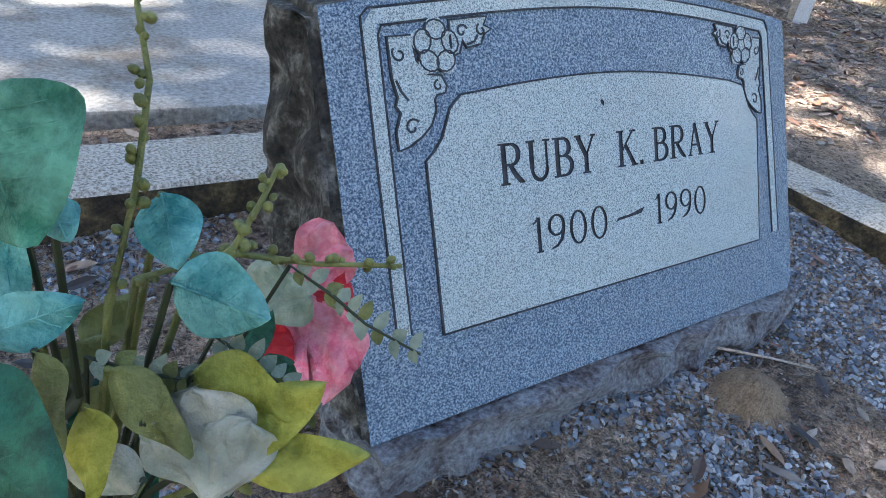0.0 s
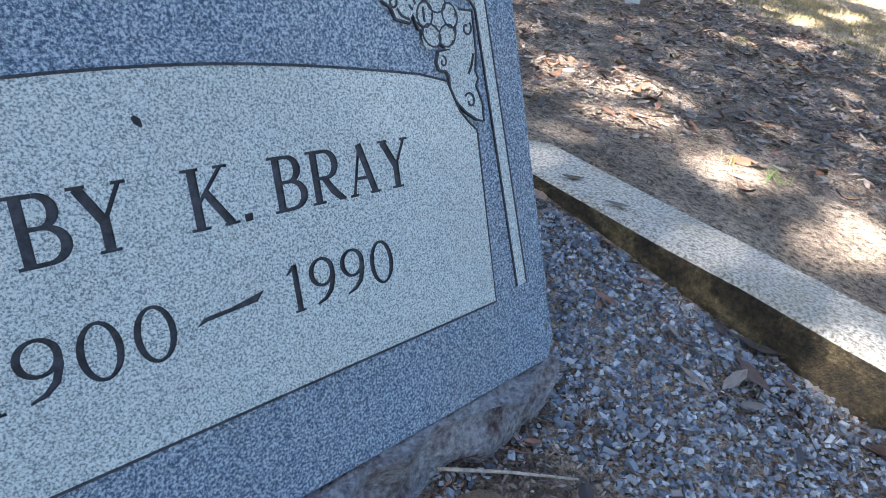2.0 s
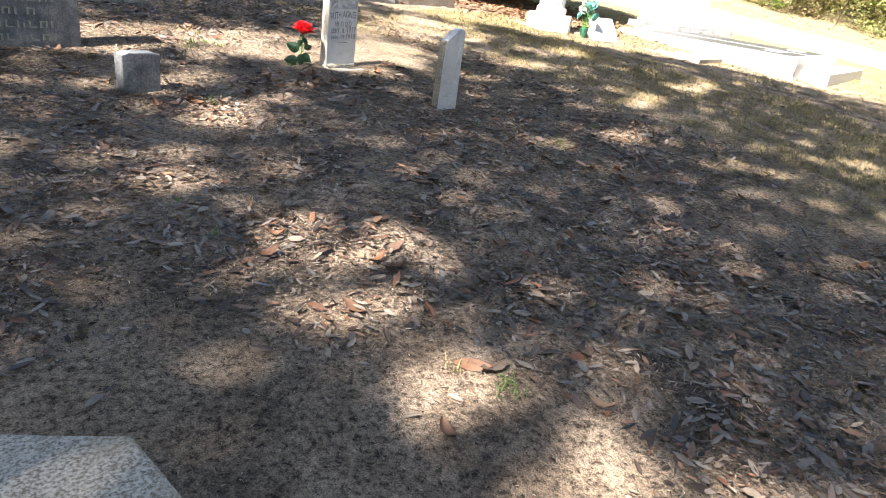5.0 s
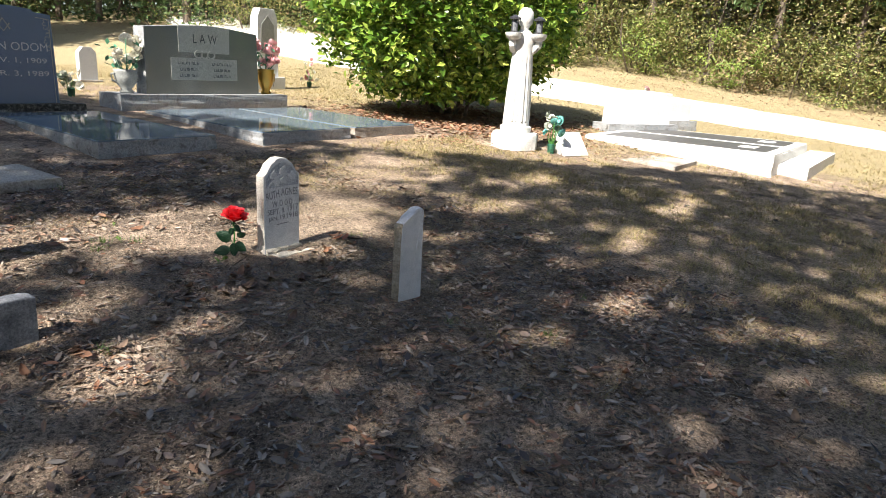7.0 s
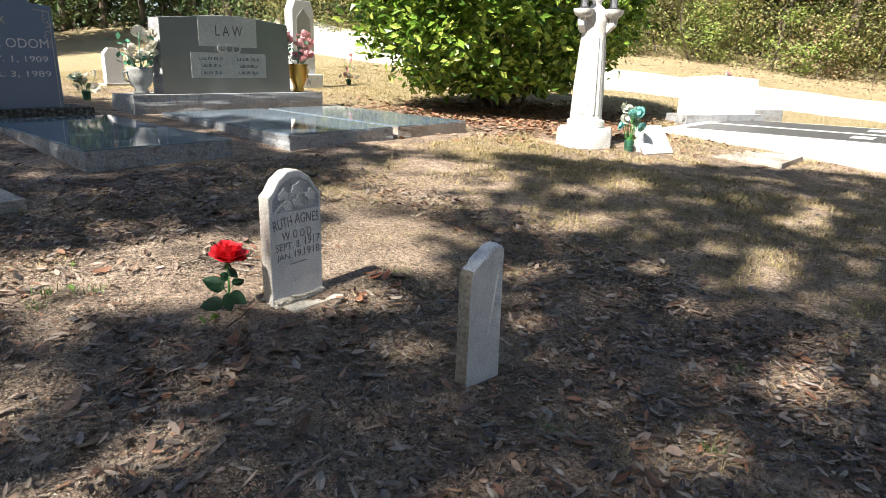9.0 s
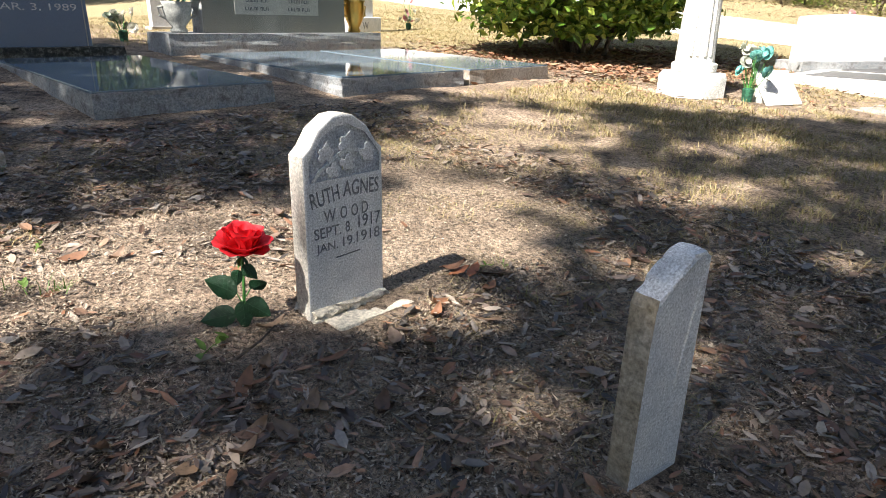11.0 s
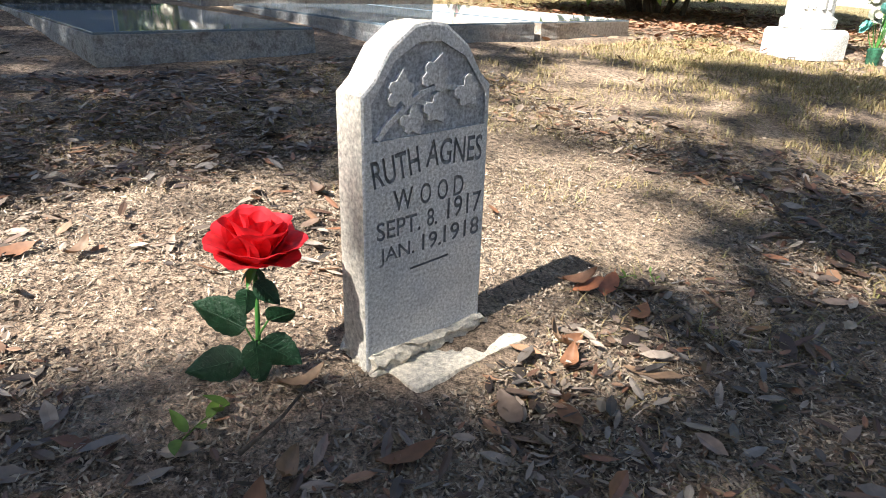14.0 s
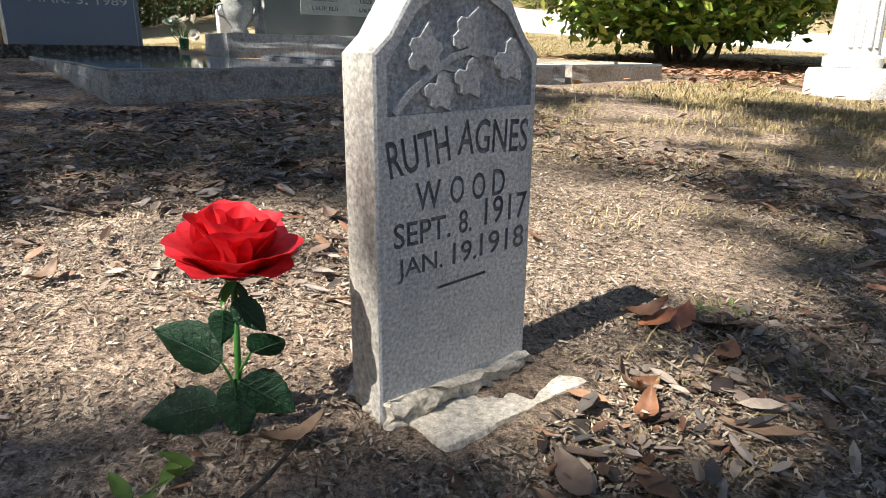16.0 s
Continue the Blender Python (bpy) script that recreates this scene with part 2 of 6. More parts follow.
def part(name, bm, mat, parent, label="", smooth=False):
    ob = bm_object(name, bm, mat, smooth)
    ob.parent = parent
    if label:
        ob["label"] = label
    return ob


def thing(name, m, label, category, group="", kind=""):
    ob = new(name)
    ob.empty_display_size = 0.1
    ob.matrix_world = m
    return tagged(ob, label, category, group, kind)


def box(x0, x1, y0, y1, z0, z1, bev=0.0, segs=2, taper=0.0):
    bm = bmesh.new()
    bmesh.ops.create_cube(bm, size=1.0)
    for v in bm.verts:
        k = taper if v.co.z > 0 else 0.0
        v.co = Vector((x0 + (x1 - x0) * (v.co.x + 0.5), y0 + (y1 - y0) * (v.co.y + 0.5), z0 + (z1 - z0) * (v.co.z + 0.5)))
        v.co.x += k if v.co.x < (x0 + x1) / 2 else -k
    if bev:
        bmesh.ops.bevel(bm, geom=bm.edges[:], offset=bev, segments=segs, profile=0.6, affect="EDGES")
    return bm


def roughen(bm, cuts, amount, scale=18.0, keep=None, seed=0.0):
    """Cuts the faces finer and knocks their points about, as chipped stone; keep(co) tells which points stay."""
    bmesh.ops.subdivide_edges(bm, edges=bm.edges[:], cuts=cuts, use_grid_fill=True)
    for v in bm.verts:
        if keep is None or not keep(v.co):
            p = v.co * scale + Vector((seed, seed * 2, 0))
            v.co += Vector((noise.noise(p), noise.noise(p + Vector((9, 3, 1))), 0.5 * noise.noise(p + Vector((4, 7, 2))))) * amount
    return bm


def outline(points, y0, y1, bev=0.0):
    """A plate cut to an outline in x and z, from y0 (front) to y1 (back)."""
    bm = bmesh.new()
    f = bm.faces.new([bm.verts.new((x, y0, z)) for x, z in points])
    r = bmesh.ops.extrude_face_region(bm, geom=[f])
    bmesh.ops.translate(bm, vec=(0, y1 - y0, 0), verts=[e for e in r["geom"] if isinstance(e, bmesh.types.BMVert)])
    bmesh.ops.recalc_face_normals(bm, faces=bm.faces[:])
    if bev:
        es = [e for e in bm.edges if abs(e.verts[0].co.y - e.verts[1].co.y) < 1e-6]
        bmesh.ops.bevel(bm, geom=es, offset=bev, segments=2, profile=0.6, affect="EDGES")
    return bm


def lathe(profile, segs=24, squash=1.0):
    bm = bmesh.new()
    rings = []
    for r, z in profile:
        rings.append([bm.verts.new((r * math.cos(2 * math.pi * i / segs), squash * r * math.sin(2 * math.pi * i / segs), z)) for i in range(segs)])
    for a, b in zip(rings, rings[1:]):
        for i in range(segs):
            bm.faces.new((a[i], a[(i + 1) % segs], b[(i + 1) % segs], b[i]))
    bm.faces.new(rings[0][::-1])
    bm.faces.new(rings[-1])
    return bm


def tube(bm, pts, r0, r1, segs=6):
    """A tapered round stem through the points, added to bm."""
    rings = []
    for i, p in enumerate(pts):
        a, b = pts[max(i - 1, 0)], pts[min(i + 1, len(pts) - 1)]
        q = (Vector(b) - Vector(a)).to_track_quat("Z", "Y")
        r = r0 + (r1 - r0) * i / max(1, len(pts) - 1)
        rings.append([bm.verts.new(Vector(p) + q @ Vector((r * math.cos(2 * math.pi * k / segs), r * math.sin(2 * math.pi * k / segs), 0))) for k in range(segs)])
    for a, b in zip(rings, rings[1:]):
        for k in range(segs):
            bm.faces.new((a[k], a[(k + 1) % segs], b[(k + 1) % segs], b[k]))
    bm.faces.new(rings[0][::-1])
    bm.faces.new(rings[-1])
    return bm


def text_mesh(body, height, width, depth, squeeze_space=1.0, bold=0.0):
    """Letters standing in the x-z plane, their middle at the origin, height and width as given, sunk and proud by depth."""
    cu = bpy.data.curves.new("letters", "FONT")
    cu.body, cu.align_x, cu.extrude, cu.space_character, cu.offset = body, "CENTER", 1.0, squeeze_space, bold
    cu.resolution_u = 4
    ob = new("letters", cu)
    bpy.context.view_layer.update()
    me = bpy.data.meshes.new_from_object(ob.evaluated_get(bpy.context.evaluated_depsgraph_get()))
    bpy.data.objects.remove(ob)
    bpy.data.curves.remove(cu)
    bm = bmesh.new()
    bm.from_mesh(me)
    bpy.data.meshes.remove(me)
    xs, ys = [v.co.x for v in bm.verts], [v.co.y for v in bm.verts]
    cx, cy, sx, sy = (min(xs) + max(xs)) / 2, (min(ys) + max(ys)) / 2, width / (max(xs) - min(xs)), height / (max(ys) - min(ys))
    for v in bm.verts:
        v.co = Vector(((v.co.x - cx) * sx, -v.co.z * depth, (v.co.y - cy) * sy))
    return bm


def join(*bms):
    out = bmesh.new()
    for b in bms:
        me = bpy.data.meshes.new("tmp")
        b.to_mesh(me)
        b.free()
        out.from_mesh(me)
        bpy.data.meshes.remove(me)
    return out


def moved(bm, m):
    bmesh.ops.transform(bm, matrix=m, verts=bm.verts[:])
    return bm


def strip(points, width, proud, y=0.0):
    """A raised or painted line of even width along points in the x-z plane."""
    bm = bmesh.new()
    prev = None
    for i, (x, z) in enumerate(points):
        ax, az = points[max(i - 1, 0)]
        bx, bz = points[min(i + 1, len(points) - 1)]
        d = Vector((bx - ax, bz - az)).normalized()
        s = Vector((-d.y, d.x)) * width / 2
        cur = [bm.verts.new((x + s.x, y + 0.001, z + s.y)), bm.verts.new((x + s.x, y - proud, z + s.y)), bm.verts.new((x - s.x, y - proud, z - s.y)), bm.verts.new((x - s.x, y + 0.001, z - s.y))]
        if prev:
            for k in range(3):
                bm.faces.new((prev[k], cur[k], cur[k + 1], prev[k + 1]))
        prev = cur
    bmesh.ops.recalc_face_normals(bm, faces=bm.faces[:])
    return bm


# ---- ground ----
def spread(lo, hi, fine_lo, fine_hi, step, grow):
    a, s, x = [], step, fine_lo
    while x > lo:
        x -= s
        s *= grow
        a.append(max(x, lo))
    b, s, x = [], step, fine_hi
    while x < hi:
        x += s
        s *= grow
        b.append(min(x, hi))
    return a[::-1] + list(np.arange(fine_lo, fine_hi + 1e-6, step)) + b


def relief(x, y):
    u, n = UN(x, y)
    # gravel heaped against the side kerb
    bank = 0.05 * min(1.0, max(0.0, (u - 1.2) / 0.38)) if u < 1.78 and n < 1.1 else 0.0
    return bank + 0.014 * noise.noise((x * 1.3, y * 1.3, 0)) + 0.008 * noise.noise((x * 5, y * 5, 2)) + 0.004 * noise.noise((x * 17, y * 17, 5))


def build_ground():
    xs, ys = spread(-400, 400, -2.0, 9.0, 0.055, 1.13), spread(-300, 600, -1.0, 8.5, 0.055, 1.13)
    verts = [(x, y, ground_z(x, y) - 0.006 + relief(x, y) * (1.0 if abs(x - 3) < 20 else 3.0)) for y in ys for x in xs]
    k = len(xs)
    faces = [(j * k + i, j * k + i + 1, (j + 1) * k + i + 1, (j + 1) * k + i) for j in range(len(ys) - 1) for i in range(k - 1)]
    me = bpy.data.meshes.new("ground")
    me.from_pydata(verts, [], faces)
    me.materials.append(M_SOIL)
    me.shade_smooth()
    tagged(new("ground", me), "sandy cemetery soil with dry grass patches", "ground", kind="structure")


build_ground()


def build_road():
    """The pale track that runs behind the graves and bends away into the wood."""
    bends = [Vector(q) for q in ((1.0, 52.0), (3.6, 36.0), (7.4, 24.0), (12.4, 17.3), (17.8, 12.6), (26.0, 5.5), (40.0, -6.0))]
    line = []
    for i in range(len(bends) - 1):
        p0, p1, p2, p3 = bends[max(i - 1, 0)], bends[i], bends[i + 1], bends[min(i + 2, len(bends) - 1)]
        for k in range(14):
            f = k / 14
            line.append(0.5 * (2 * p1 + (p2 - p0) * f + (2 * p0 - 5 * p1 + 4 * p2 - p3) * f * f + (3 * p1 - p0 - 3 * p2 + p3) * f ** 3))
    verts = []
    for i, c in enumerate(line):
        d = (line[min(i + 1, len(line) - 1)] - line[max(i - 1, 0)]).normalized()
        s = Vector((-d.y, d.x))
        for j in range(7):
            p = c + s * (-3.6 + 0.95 * j + 0.15 * noise.noise((i * 0.6, j, 3)))
            verts.append((p.x, p.y, ground_z(p.x, p.y) + (0.07 if 0 < j < 6 else -0.3) + 0.02 * noise.noise((p.x, p.y, 1))))
    faces = [(i * 7 + j, i * 7 + j + 1, i * 7 + 8 + j, i * 7 + 7 + j) for i in range(len(line) - 1) for j in range(6)]
    me = bpy.data.meshes.new("road")
    me.from_pydata(verts, [], faces)
    me.materials.append(M_ROAD)
    me.shade_smooth()
    tagged(new("road", me), "pale sunlit gravel track beside the woods", "road", kind="structure")


build_road()


# ---- the Bray plot: slanted marker, kerb, gravel ----
LEAN_BACK = 24.8
M_BASEROCK = mottled("stained_base_rock", (0.1, 0.065, 0.06), (0.34, 0.34, 0.37), 15.0, 0.9, 120.0, 1.0, 0.016, (0.46, 0.5, 0.55))


def arch(x0, x1, z0, rise, steps=16):
    return [(x0 + (x1 - x0) * i / steps, z0 + rise * math.sin(math.pi * i / steps) ** 0.9) for i in range(steps + 1)]


def cut_letters(stone, cutters, mat, field=None, field_mat=None):
    """Sinks the letter meshes into the stone and removes the cutters."""
    bm = join(*cutters)
    if field is not None:
        for f in field.faces:
            f.material_index = 1
        bm = join(bm, field)
    cutter = bm_object("cutter", bm, [mat, field_mat or mat])
    cutter.parent = stone.parent
    md = stone.modifiers.new("cut", "BOOLEAN")
    md.object, md.operation, md.solver = cutter, "DIFFERENCE", "EXACT"
    md.use_self = True
    bpy.context.view_layer.update()
    me = bpy.data.meshes.new_from_object(stone.evaluated_get(bpy.context.evaluated_depsgraph_get()))
    stone.modifiers.remove(md)
    if len(me.polygons) > len(stone.data.polygons):
        stone.data = me
    bpy.data.objects.remove(cutter)


def stroke(pts, widths, depth):
    """A closed bar along points in the x-z plane whose width swells and thins."""
    bm = bmesh.new()
    rings = []
    for i, (x, z) in enumerate(pts):
        (ax, az), (bx, bz) = pts[max(i - 1, 0)], pts[min(i + 1, len(pts) - 1)]
        d = Vector((bx - ax, bz - az)).normalized()
        w = widths[0] + (widths[-1] - widths[0]) * i / (len(pts) - 1) if len(widths) == 2 else widths[i]
        sx, sz = -d.y * w / 2, d.x * w / 2
        rings.append([bm.verts.new(q) for q in ((x + sx, -depth, z + sz), (x + sx, depth, z + sz), (x - sx, depth, z - sz), (x - sx, -depth, z - sz))])
    for a, b in zip(rings, rings[1:]):
        for k in range(4):
            bm.faces.new((a[k], a[(k + 1) % 4], b[(k + 1) % 4], b[k]))
    bm.faces.new(rings[0][::-1])
    bm.faces.new(rings[-1])
    bmesh.ops.recalc_face_normals(bm, faces=bm.faces[:])
    return bm


def bow(cx, cz, rx, rz, a0, a1, thin, thick, steps=14):
    """Part of an oval, thick at its sides and thin at top and bottom."""
    angles = [radians(a0 + (a1 - a0) * i / steps) for i in range(steps + 1)]
    return [(cx + rx * math.cos(a), cz + rz * math.sin(a)) for a in angles], [thin + (thick - thin) * abs(math.cos(a)) ** 1.5 for a in angles]


def roman(letter):
    """Strokes of one monument letter, one unit high, and its width."""
    T, H = 0.15, 0.065

    def serif(x, z, half=0.13):
        return [(x - half, z), (x + half, z)], [0.05, 0.05]
    stem = [([(0.14, 0.0), (0.14, 1.0)], [T, T]), serif(0.14, 0.025), serif(0.12, 0.975, 0.12)]
    if letter == "R":
        return stem + [([(0.14, 0.965), (0.34, 0.965)], [H, H]), bow(0.34, 0.72, 0.2, 0.245, 90, -90, H, T), ([(0.14, 0.475), (0.34, 0.475)], [H, H]), ([(0.3, 0.47), (0.44, 0.22), (0.58, 0.06), (0.68, 0.02)], [0.12, 0.15, 0.13, 0.03])], 0.7
    if letter == "B":
        return stem + [([(0.14, 0.965), (0.32, 0.965)], [H, H]), bow(0.32, 0.745, 0.18, 0.22, 90, -90, H, T), ([(0.14, 0.525), (0.36, 0.525)], [H, H]), bow(0.34, 0.28, 0.23, 0.245, 90, -90, H, T), ([(0.14, 0.035), (0.34, 0.035)], [H, H])], 0.63
    if letter == "U":
        return [([(0.15, 0.975), (0.15, 0.3)], [T, T]), bow(0.37, 0.3, 0.22, 0.28, 180, 360, 0.1, 0.11), ([(0.59, 0.3), (0.59, 0.975)], [0.08, 0.08]), serif(0.14, 0.975), serif(0.59, 0.975, 0.11)], 0.72
    if letter == "Y":
        return [([(0.1, 0.97), (0.34, 0.47)], [T, T]), ([(0.6, 0.97), (0.36, 0.47)], [H, H]), ([(0.35, 0.0), (0.35, 0.52)], [T, T]), serif(0.35, 0.025), serif(0.1, 0.975, 0.11), serif(0.6, 0.975, 0.09)], 0.68
    if letter == "K":
        return stem + [([(0.54, 0.97), (0.16, 0.42)], [H, H]), ([(0.28, 0.6), (0.58, 0.02)], [0.13, 0.15]), serif(0.54, 0.975, 0.1), serif(0.58, 0.025, 0.11)], 0.68
    if letter == "A":
        return [([(0.33, 1.0), (0.1, 0.02)], [H, H]), ([(0.31, 1.0), (0.56, 0.02)], [T, T]), ([(0.17, 0.34), (0.48, 0.34)], [H, H]), serif(0.1, 0.025, 0.09), serif(0.56, 0.025, 0.11)], 0.68
    if letter == ".":
        return [([(0.03, 0.06), (0.15, 0.06)], [0.13, 0.13])], 0.18
    if letter == "1":
        return [([(0.2, 0.0), (0.2, 1.0)], [0.13, 0.13]), ([(0.19, 0.96), (0.04, 0.82)], [0.1, 0.03]), serif(0.2, 0.02, 0.1)], 0.38
    if letter == "9":
        return [bow(0.27, 0.69, 0.21, 0.285, 0, 362, 0.06, 0.12, 24), ([(0.48, 0.7), (0.47, 0.5), (0.4, 0.25), (0.27, 0.1), (0.1, 0.03)], [0.12, 0.13, 0.12, 0.09, 0.04])], 0.58
    return [bow(0.28, 0.5, 0.22, 0.475, 0, 362, 0.06, 0.12, 28)], 0.6


def roman_word(word, height, width, depth):
    """A word of monument letters in the x-z plane, its middle at the origin."""
    total = sum(roman(c)[1] for c in word) + 0.06 * (len(word) - 1)
    k, x, bms = width / total, 0.0, []
    for c in word:
        strokes, adv = roman(c)
        for pts, widths in strokes:
            bms.append(stroke([((x + px) * k - width / 2, (pz - 0.5) * height) for px, pz in pts], [w * min(height, k) for w in widths], depth))
        x += adv + 0.06
    return join(*bms)


def petal_ring(cx, cz, r, count, turn=0.0):
    bms = []
    for i in range(count):
        a = turn + 2 * math.pi * i / count
        p = lathe([(0.001, 0), (r * 0.36, 0.0015), (r * 0.42, 0.0042), (r * 0.3, 0.0048), (r * 0.16, 0.002), (0.001, 0.0016)], 10, 1.25)
        p = moved(p, pose(cx + r * 0.62 * math.cos(a), 0, cz + r * 0.62 * math.sin(a), 90, 0, 0) @ pose(0, 0, 0, 0, 0, math.degrees(a) + 90))
        bms.append(p)
    bms.append(moved(lathe([(0.001, 0), (r * 0.24, 0.003), (r * 0.2, 0.006), (0.001, 0.005)], 10), pose(cx, 0, cz, 90, 0, 0)))
    return join(*bms)


def frame_top(x):
    return 0.383 + 0.03 * math.sin(math.pi * min(1.0, max(0.0, (x + 0.04) / 0.756)))


def curl(cx, cz, r, turn, sx):
    return [(cx + sx * r * (1 - a / 8) * math.cos(a + turn), cz + r * (1 - a / 8) * math.sin(a + turn)) for a in [0.45 * i for i in range(14)]]


def scroll(x0, sx):
    """A corner ornament: a leaf that hangs down the side and one that runs along the top, with their cut lines."""
    side = [(0, -0.002), (0.032, 0.0), (0.036, -0.029), (0.051, -0.046), (0.07, -0.048), (0.076, -0.06), (0.073, -0.069), (0.061, -0.071), (0.057, -0.076), (0.057, -0.09), (0.049, -0.107), (0.034, -0.12), (0.014, -0.131), (0, -0.134), (-0.001, -0.112), (0.008, -0.09), (0.002, -0.082), (0.006, -0.072), (0.001, -0.05)]
    arm = [(0.088, 0.004), (0.133, 0.004), (0.146, 0.005), (0.14, 0.015), (0.152, 0.021), (0.14, 0.026), (0.134, 0.038), (0.112, 0.04), (0.106, 0.03), (0.1, 0.045), (0.088, 0.048)]
    out = []
    for pts in ([(x0 + sx * x, 0.372 + z) for x, z in side], [(x0 + sx * x, frame_top(x0 + sx * x) - g) for x, g in arm]):
        if sx > 0:
            pts = pts[::-1]
        bm = outline(pts[::-1], -0.0028, 0.002, 0.0008)
        cx, cz = sum(p[0] for p in pts) / len(pts), sum(p[1] for p in pts) / len(pts)
        lines = [strip([*pts, pts[0]], 0.0024, 0.0042)]
        if len(out) == 0:
            lines.append(strip(curl(x0 + sx * 0.022, 0.372 - 0.108, 0.011, 0.6, sx), 0.0026, 0.0036))
            lines.append(strip(curl(x0 + sx * 0.014, 0.372 - 0.022, 0.01, 2.4, sx), 0.0026, 0.0036))
            lines.append(strip([(x0 + sx * 0.006, 0.372 - 0.052), (x0 + sx * 0.012, 0.372 - 0.066), (x0 + sx * 0.02, 0.372 - 0.076)], 0.003, 0.0036))
            lines.append(strip(curl(x0 + sx * 0.064, 0.372 - 0.06, 0.007, 1.5, sx), 0.0022, 0.0036))
        else:
            lines.append(strip(curl(x0 + sx * 0.106, cz + 0.004, 0.009, 0.4, sx), 0.0026, 0.0036))
            lines.append(strip(curl(x0 + sx * 0.136, cz + 0.006, 0.008, 2.0, sx), 0.0026, 0.0036))
            lines.append(strip([(x0 + sx * 0.112, cz - 0.012), (x0 + sx * 0.124, cz - 0.008), (x0 + sx * 0.13, cz)], 0.003, 0.0036))
        out.append((bm, join(*lines)))
    return out


def build_slant_marker():
    t = thing("slant_marker", plot(0.408, 0.519, 0.01, turn=1.2) @ Matrix.Diagonal((1.02, 1, 1, 1)), "blue-grey granite slant grave marker with frosted name panel", "gravestone")
    tilt = Matrix.Translation((0, 0, 0.189)) @ Matrix.Rotation(radians(-LEAN_BACK), 4, "X")
    inv = tilt.inverted()
    top = arch(-0.115, 0.796, 0.402, 0.046)
    # body: an upright back, a leaning face, rough sides
    bm = bmesh.new()
    face_pts = [(-0.118, -0.112), *top, (0.813, -0.085), (0.8, -0.112)]
    front = [bm.verts.new(tilt @ Vector((x, 0, z))) for x, z in face_pts]
    back = []
    for v, (x, z) in zip(front, face_pts):
        low = z < 0
        back.append(bm.verts.new((x, (0.265 if low else 0.285), 0.075 if low else v.co.z - 0.004)))
    bm.faces.new(front[::-1])
    bm.faces.new(back)
    k = len(front)
    side = []
    for i in range(k):
        side.append(bm.faces.new((front[i], front[(i + 1) % k], back[(i + 1) % k], back[i])))
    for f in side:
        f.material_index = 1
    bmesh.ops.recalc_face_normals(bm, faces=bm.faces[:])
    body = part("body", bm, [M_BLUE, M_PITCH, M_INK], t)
    cut = []
    for word, cx, cz, h, w in (("RUBY", 0.2005, 0.2055, 0.056, 0.18), ("K.", 0.365, 0.206, 0.055, 0.06), ("BRAY", 0.502, 0.206, 0.054, 0.172), ("1900", 0.233, 0.1015, 0.05, 0.152), ("1990", 0.481, 0.1025, 0.048, 0.136)):
        cut.append(moved(roman_word(word, h, w, 0.0028), tilt @ Matrix.Translation((cx, -0.003, cz))))
    dash = [(-0.034, -0.008), (-0.026, -0.001), (0.0, 0.001), (0.034, 0.008), (0.026, -0.001), (0.0, -0.003), (-0.024, -0.005)]
    cut.append(moved(outline(dash, -0.002, 0.002), tilt @ Matrix.Translation((0.356, -0.003, 0.103))))
    cut.append(moved(stroke([(-0.003, 0.004), (0.0, 0.0), (0.003, -0.005)], [0.003, 0.007, 0.002], 0.002), tilt @ Matrix.Translation((0.31, -0.003, 0.278))))
    # the frosted panel with its notched, arched top
    mid = [(0.06 + 0.56 * i / 14, 0.3 + 0.021 * math.sin(math.pi * i / 14)) for i in range(15)]
    notch_l = [(0.0, 0.222), (0.012, 0.232), (0.026, 0.248), (0.036, 0.27), (0.042, 0.284)]
    notch_r = [(0.703 - x, z + 0.006) for x, z in notch_l][::-1]
    pan = [(0.0, 0.0), *notch_l, *mid, *notch_r, (0.703, 0.004)]
    p = part("name_panel", moved(outline(pan[::-1], -0.0025, 0.004, 0.0012), tilt), [M_FROST, M_INK], t, "pale frosted granite name panel")
    cut_letters(p, cut, M_INK)
    part("panel_line", moved(strip([*pan, pan[0]], 0.0026, 0.0032), tilt), M_INK, t, "dark cut line round the panel")
    frame_in = [(-0.046, 0.012), (-0.046, 0.372), *[(-0.04 + 0.756 * i / 14, 0.383 + 0.03 * math.sin(math.pi * i / 14)) for i in range(15)], (0.724, 0.372), (0.748, 0.012)]
    frame_out = [(-0.066, 0.012), (-0.066, 0.392), *[(-0.056 + 0.79 * i / 14, 0.402 + 0.03 * math.sin(math.pi * i / 14)) for i in range(15)], (0.742, 0.39), (0.768, 0.012)]
    half = [((a + c) / 2, (b + d) / 2) for (a, b), (c, d) in zip(frame_in, frame_out)]
    part("border", moved(strip(half, 0.017, 0.0016), tilt), M_FROST, t, "pale frosted border band")
    for line in (frame_in, frame_out):
        part("border_line", moved(strip(line, 0.0023, 0.0022), tilt), M_INK, t, "dark cut line")
    for x0, sx in ((-0.036, 1.0), (0.716, -0.9)):
        for plate, rim in scroll(x0, sx):
            sc = part("leaf_scroll", moved(plate, tilt), M_FROST, t, "pale carved leaf scroll")
            part("scroll_line", moved(rim, tilt), M_INK, sc, "dark cut line")
        fl = part("flower", moved(petal_ring(x0 + sx * 0.066, 0.358, 0.033, 5, 0.3), tilt), M_FROST, t, "carved five-petalled flower")
        for k in range(5):
            a = 0.3 + 2 * math.pi * k / 5
            c, e = math.cos(a), math.sin(a)
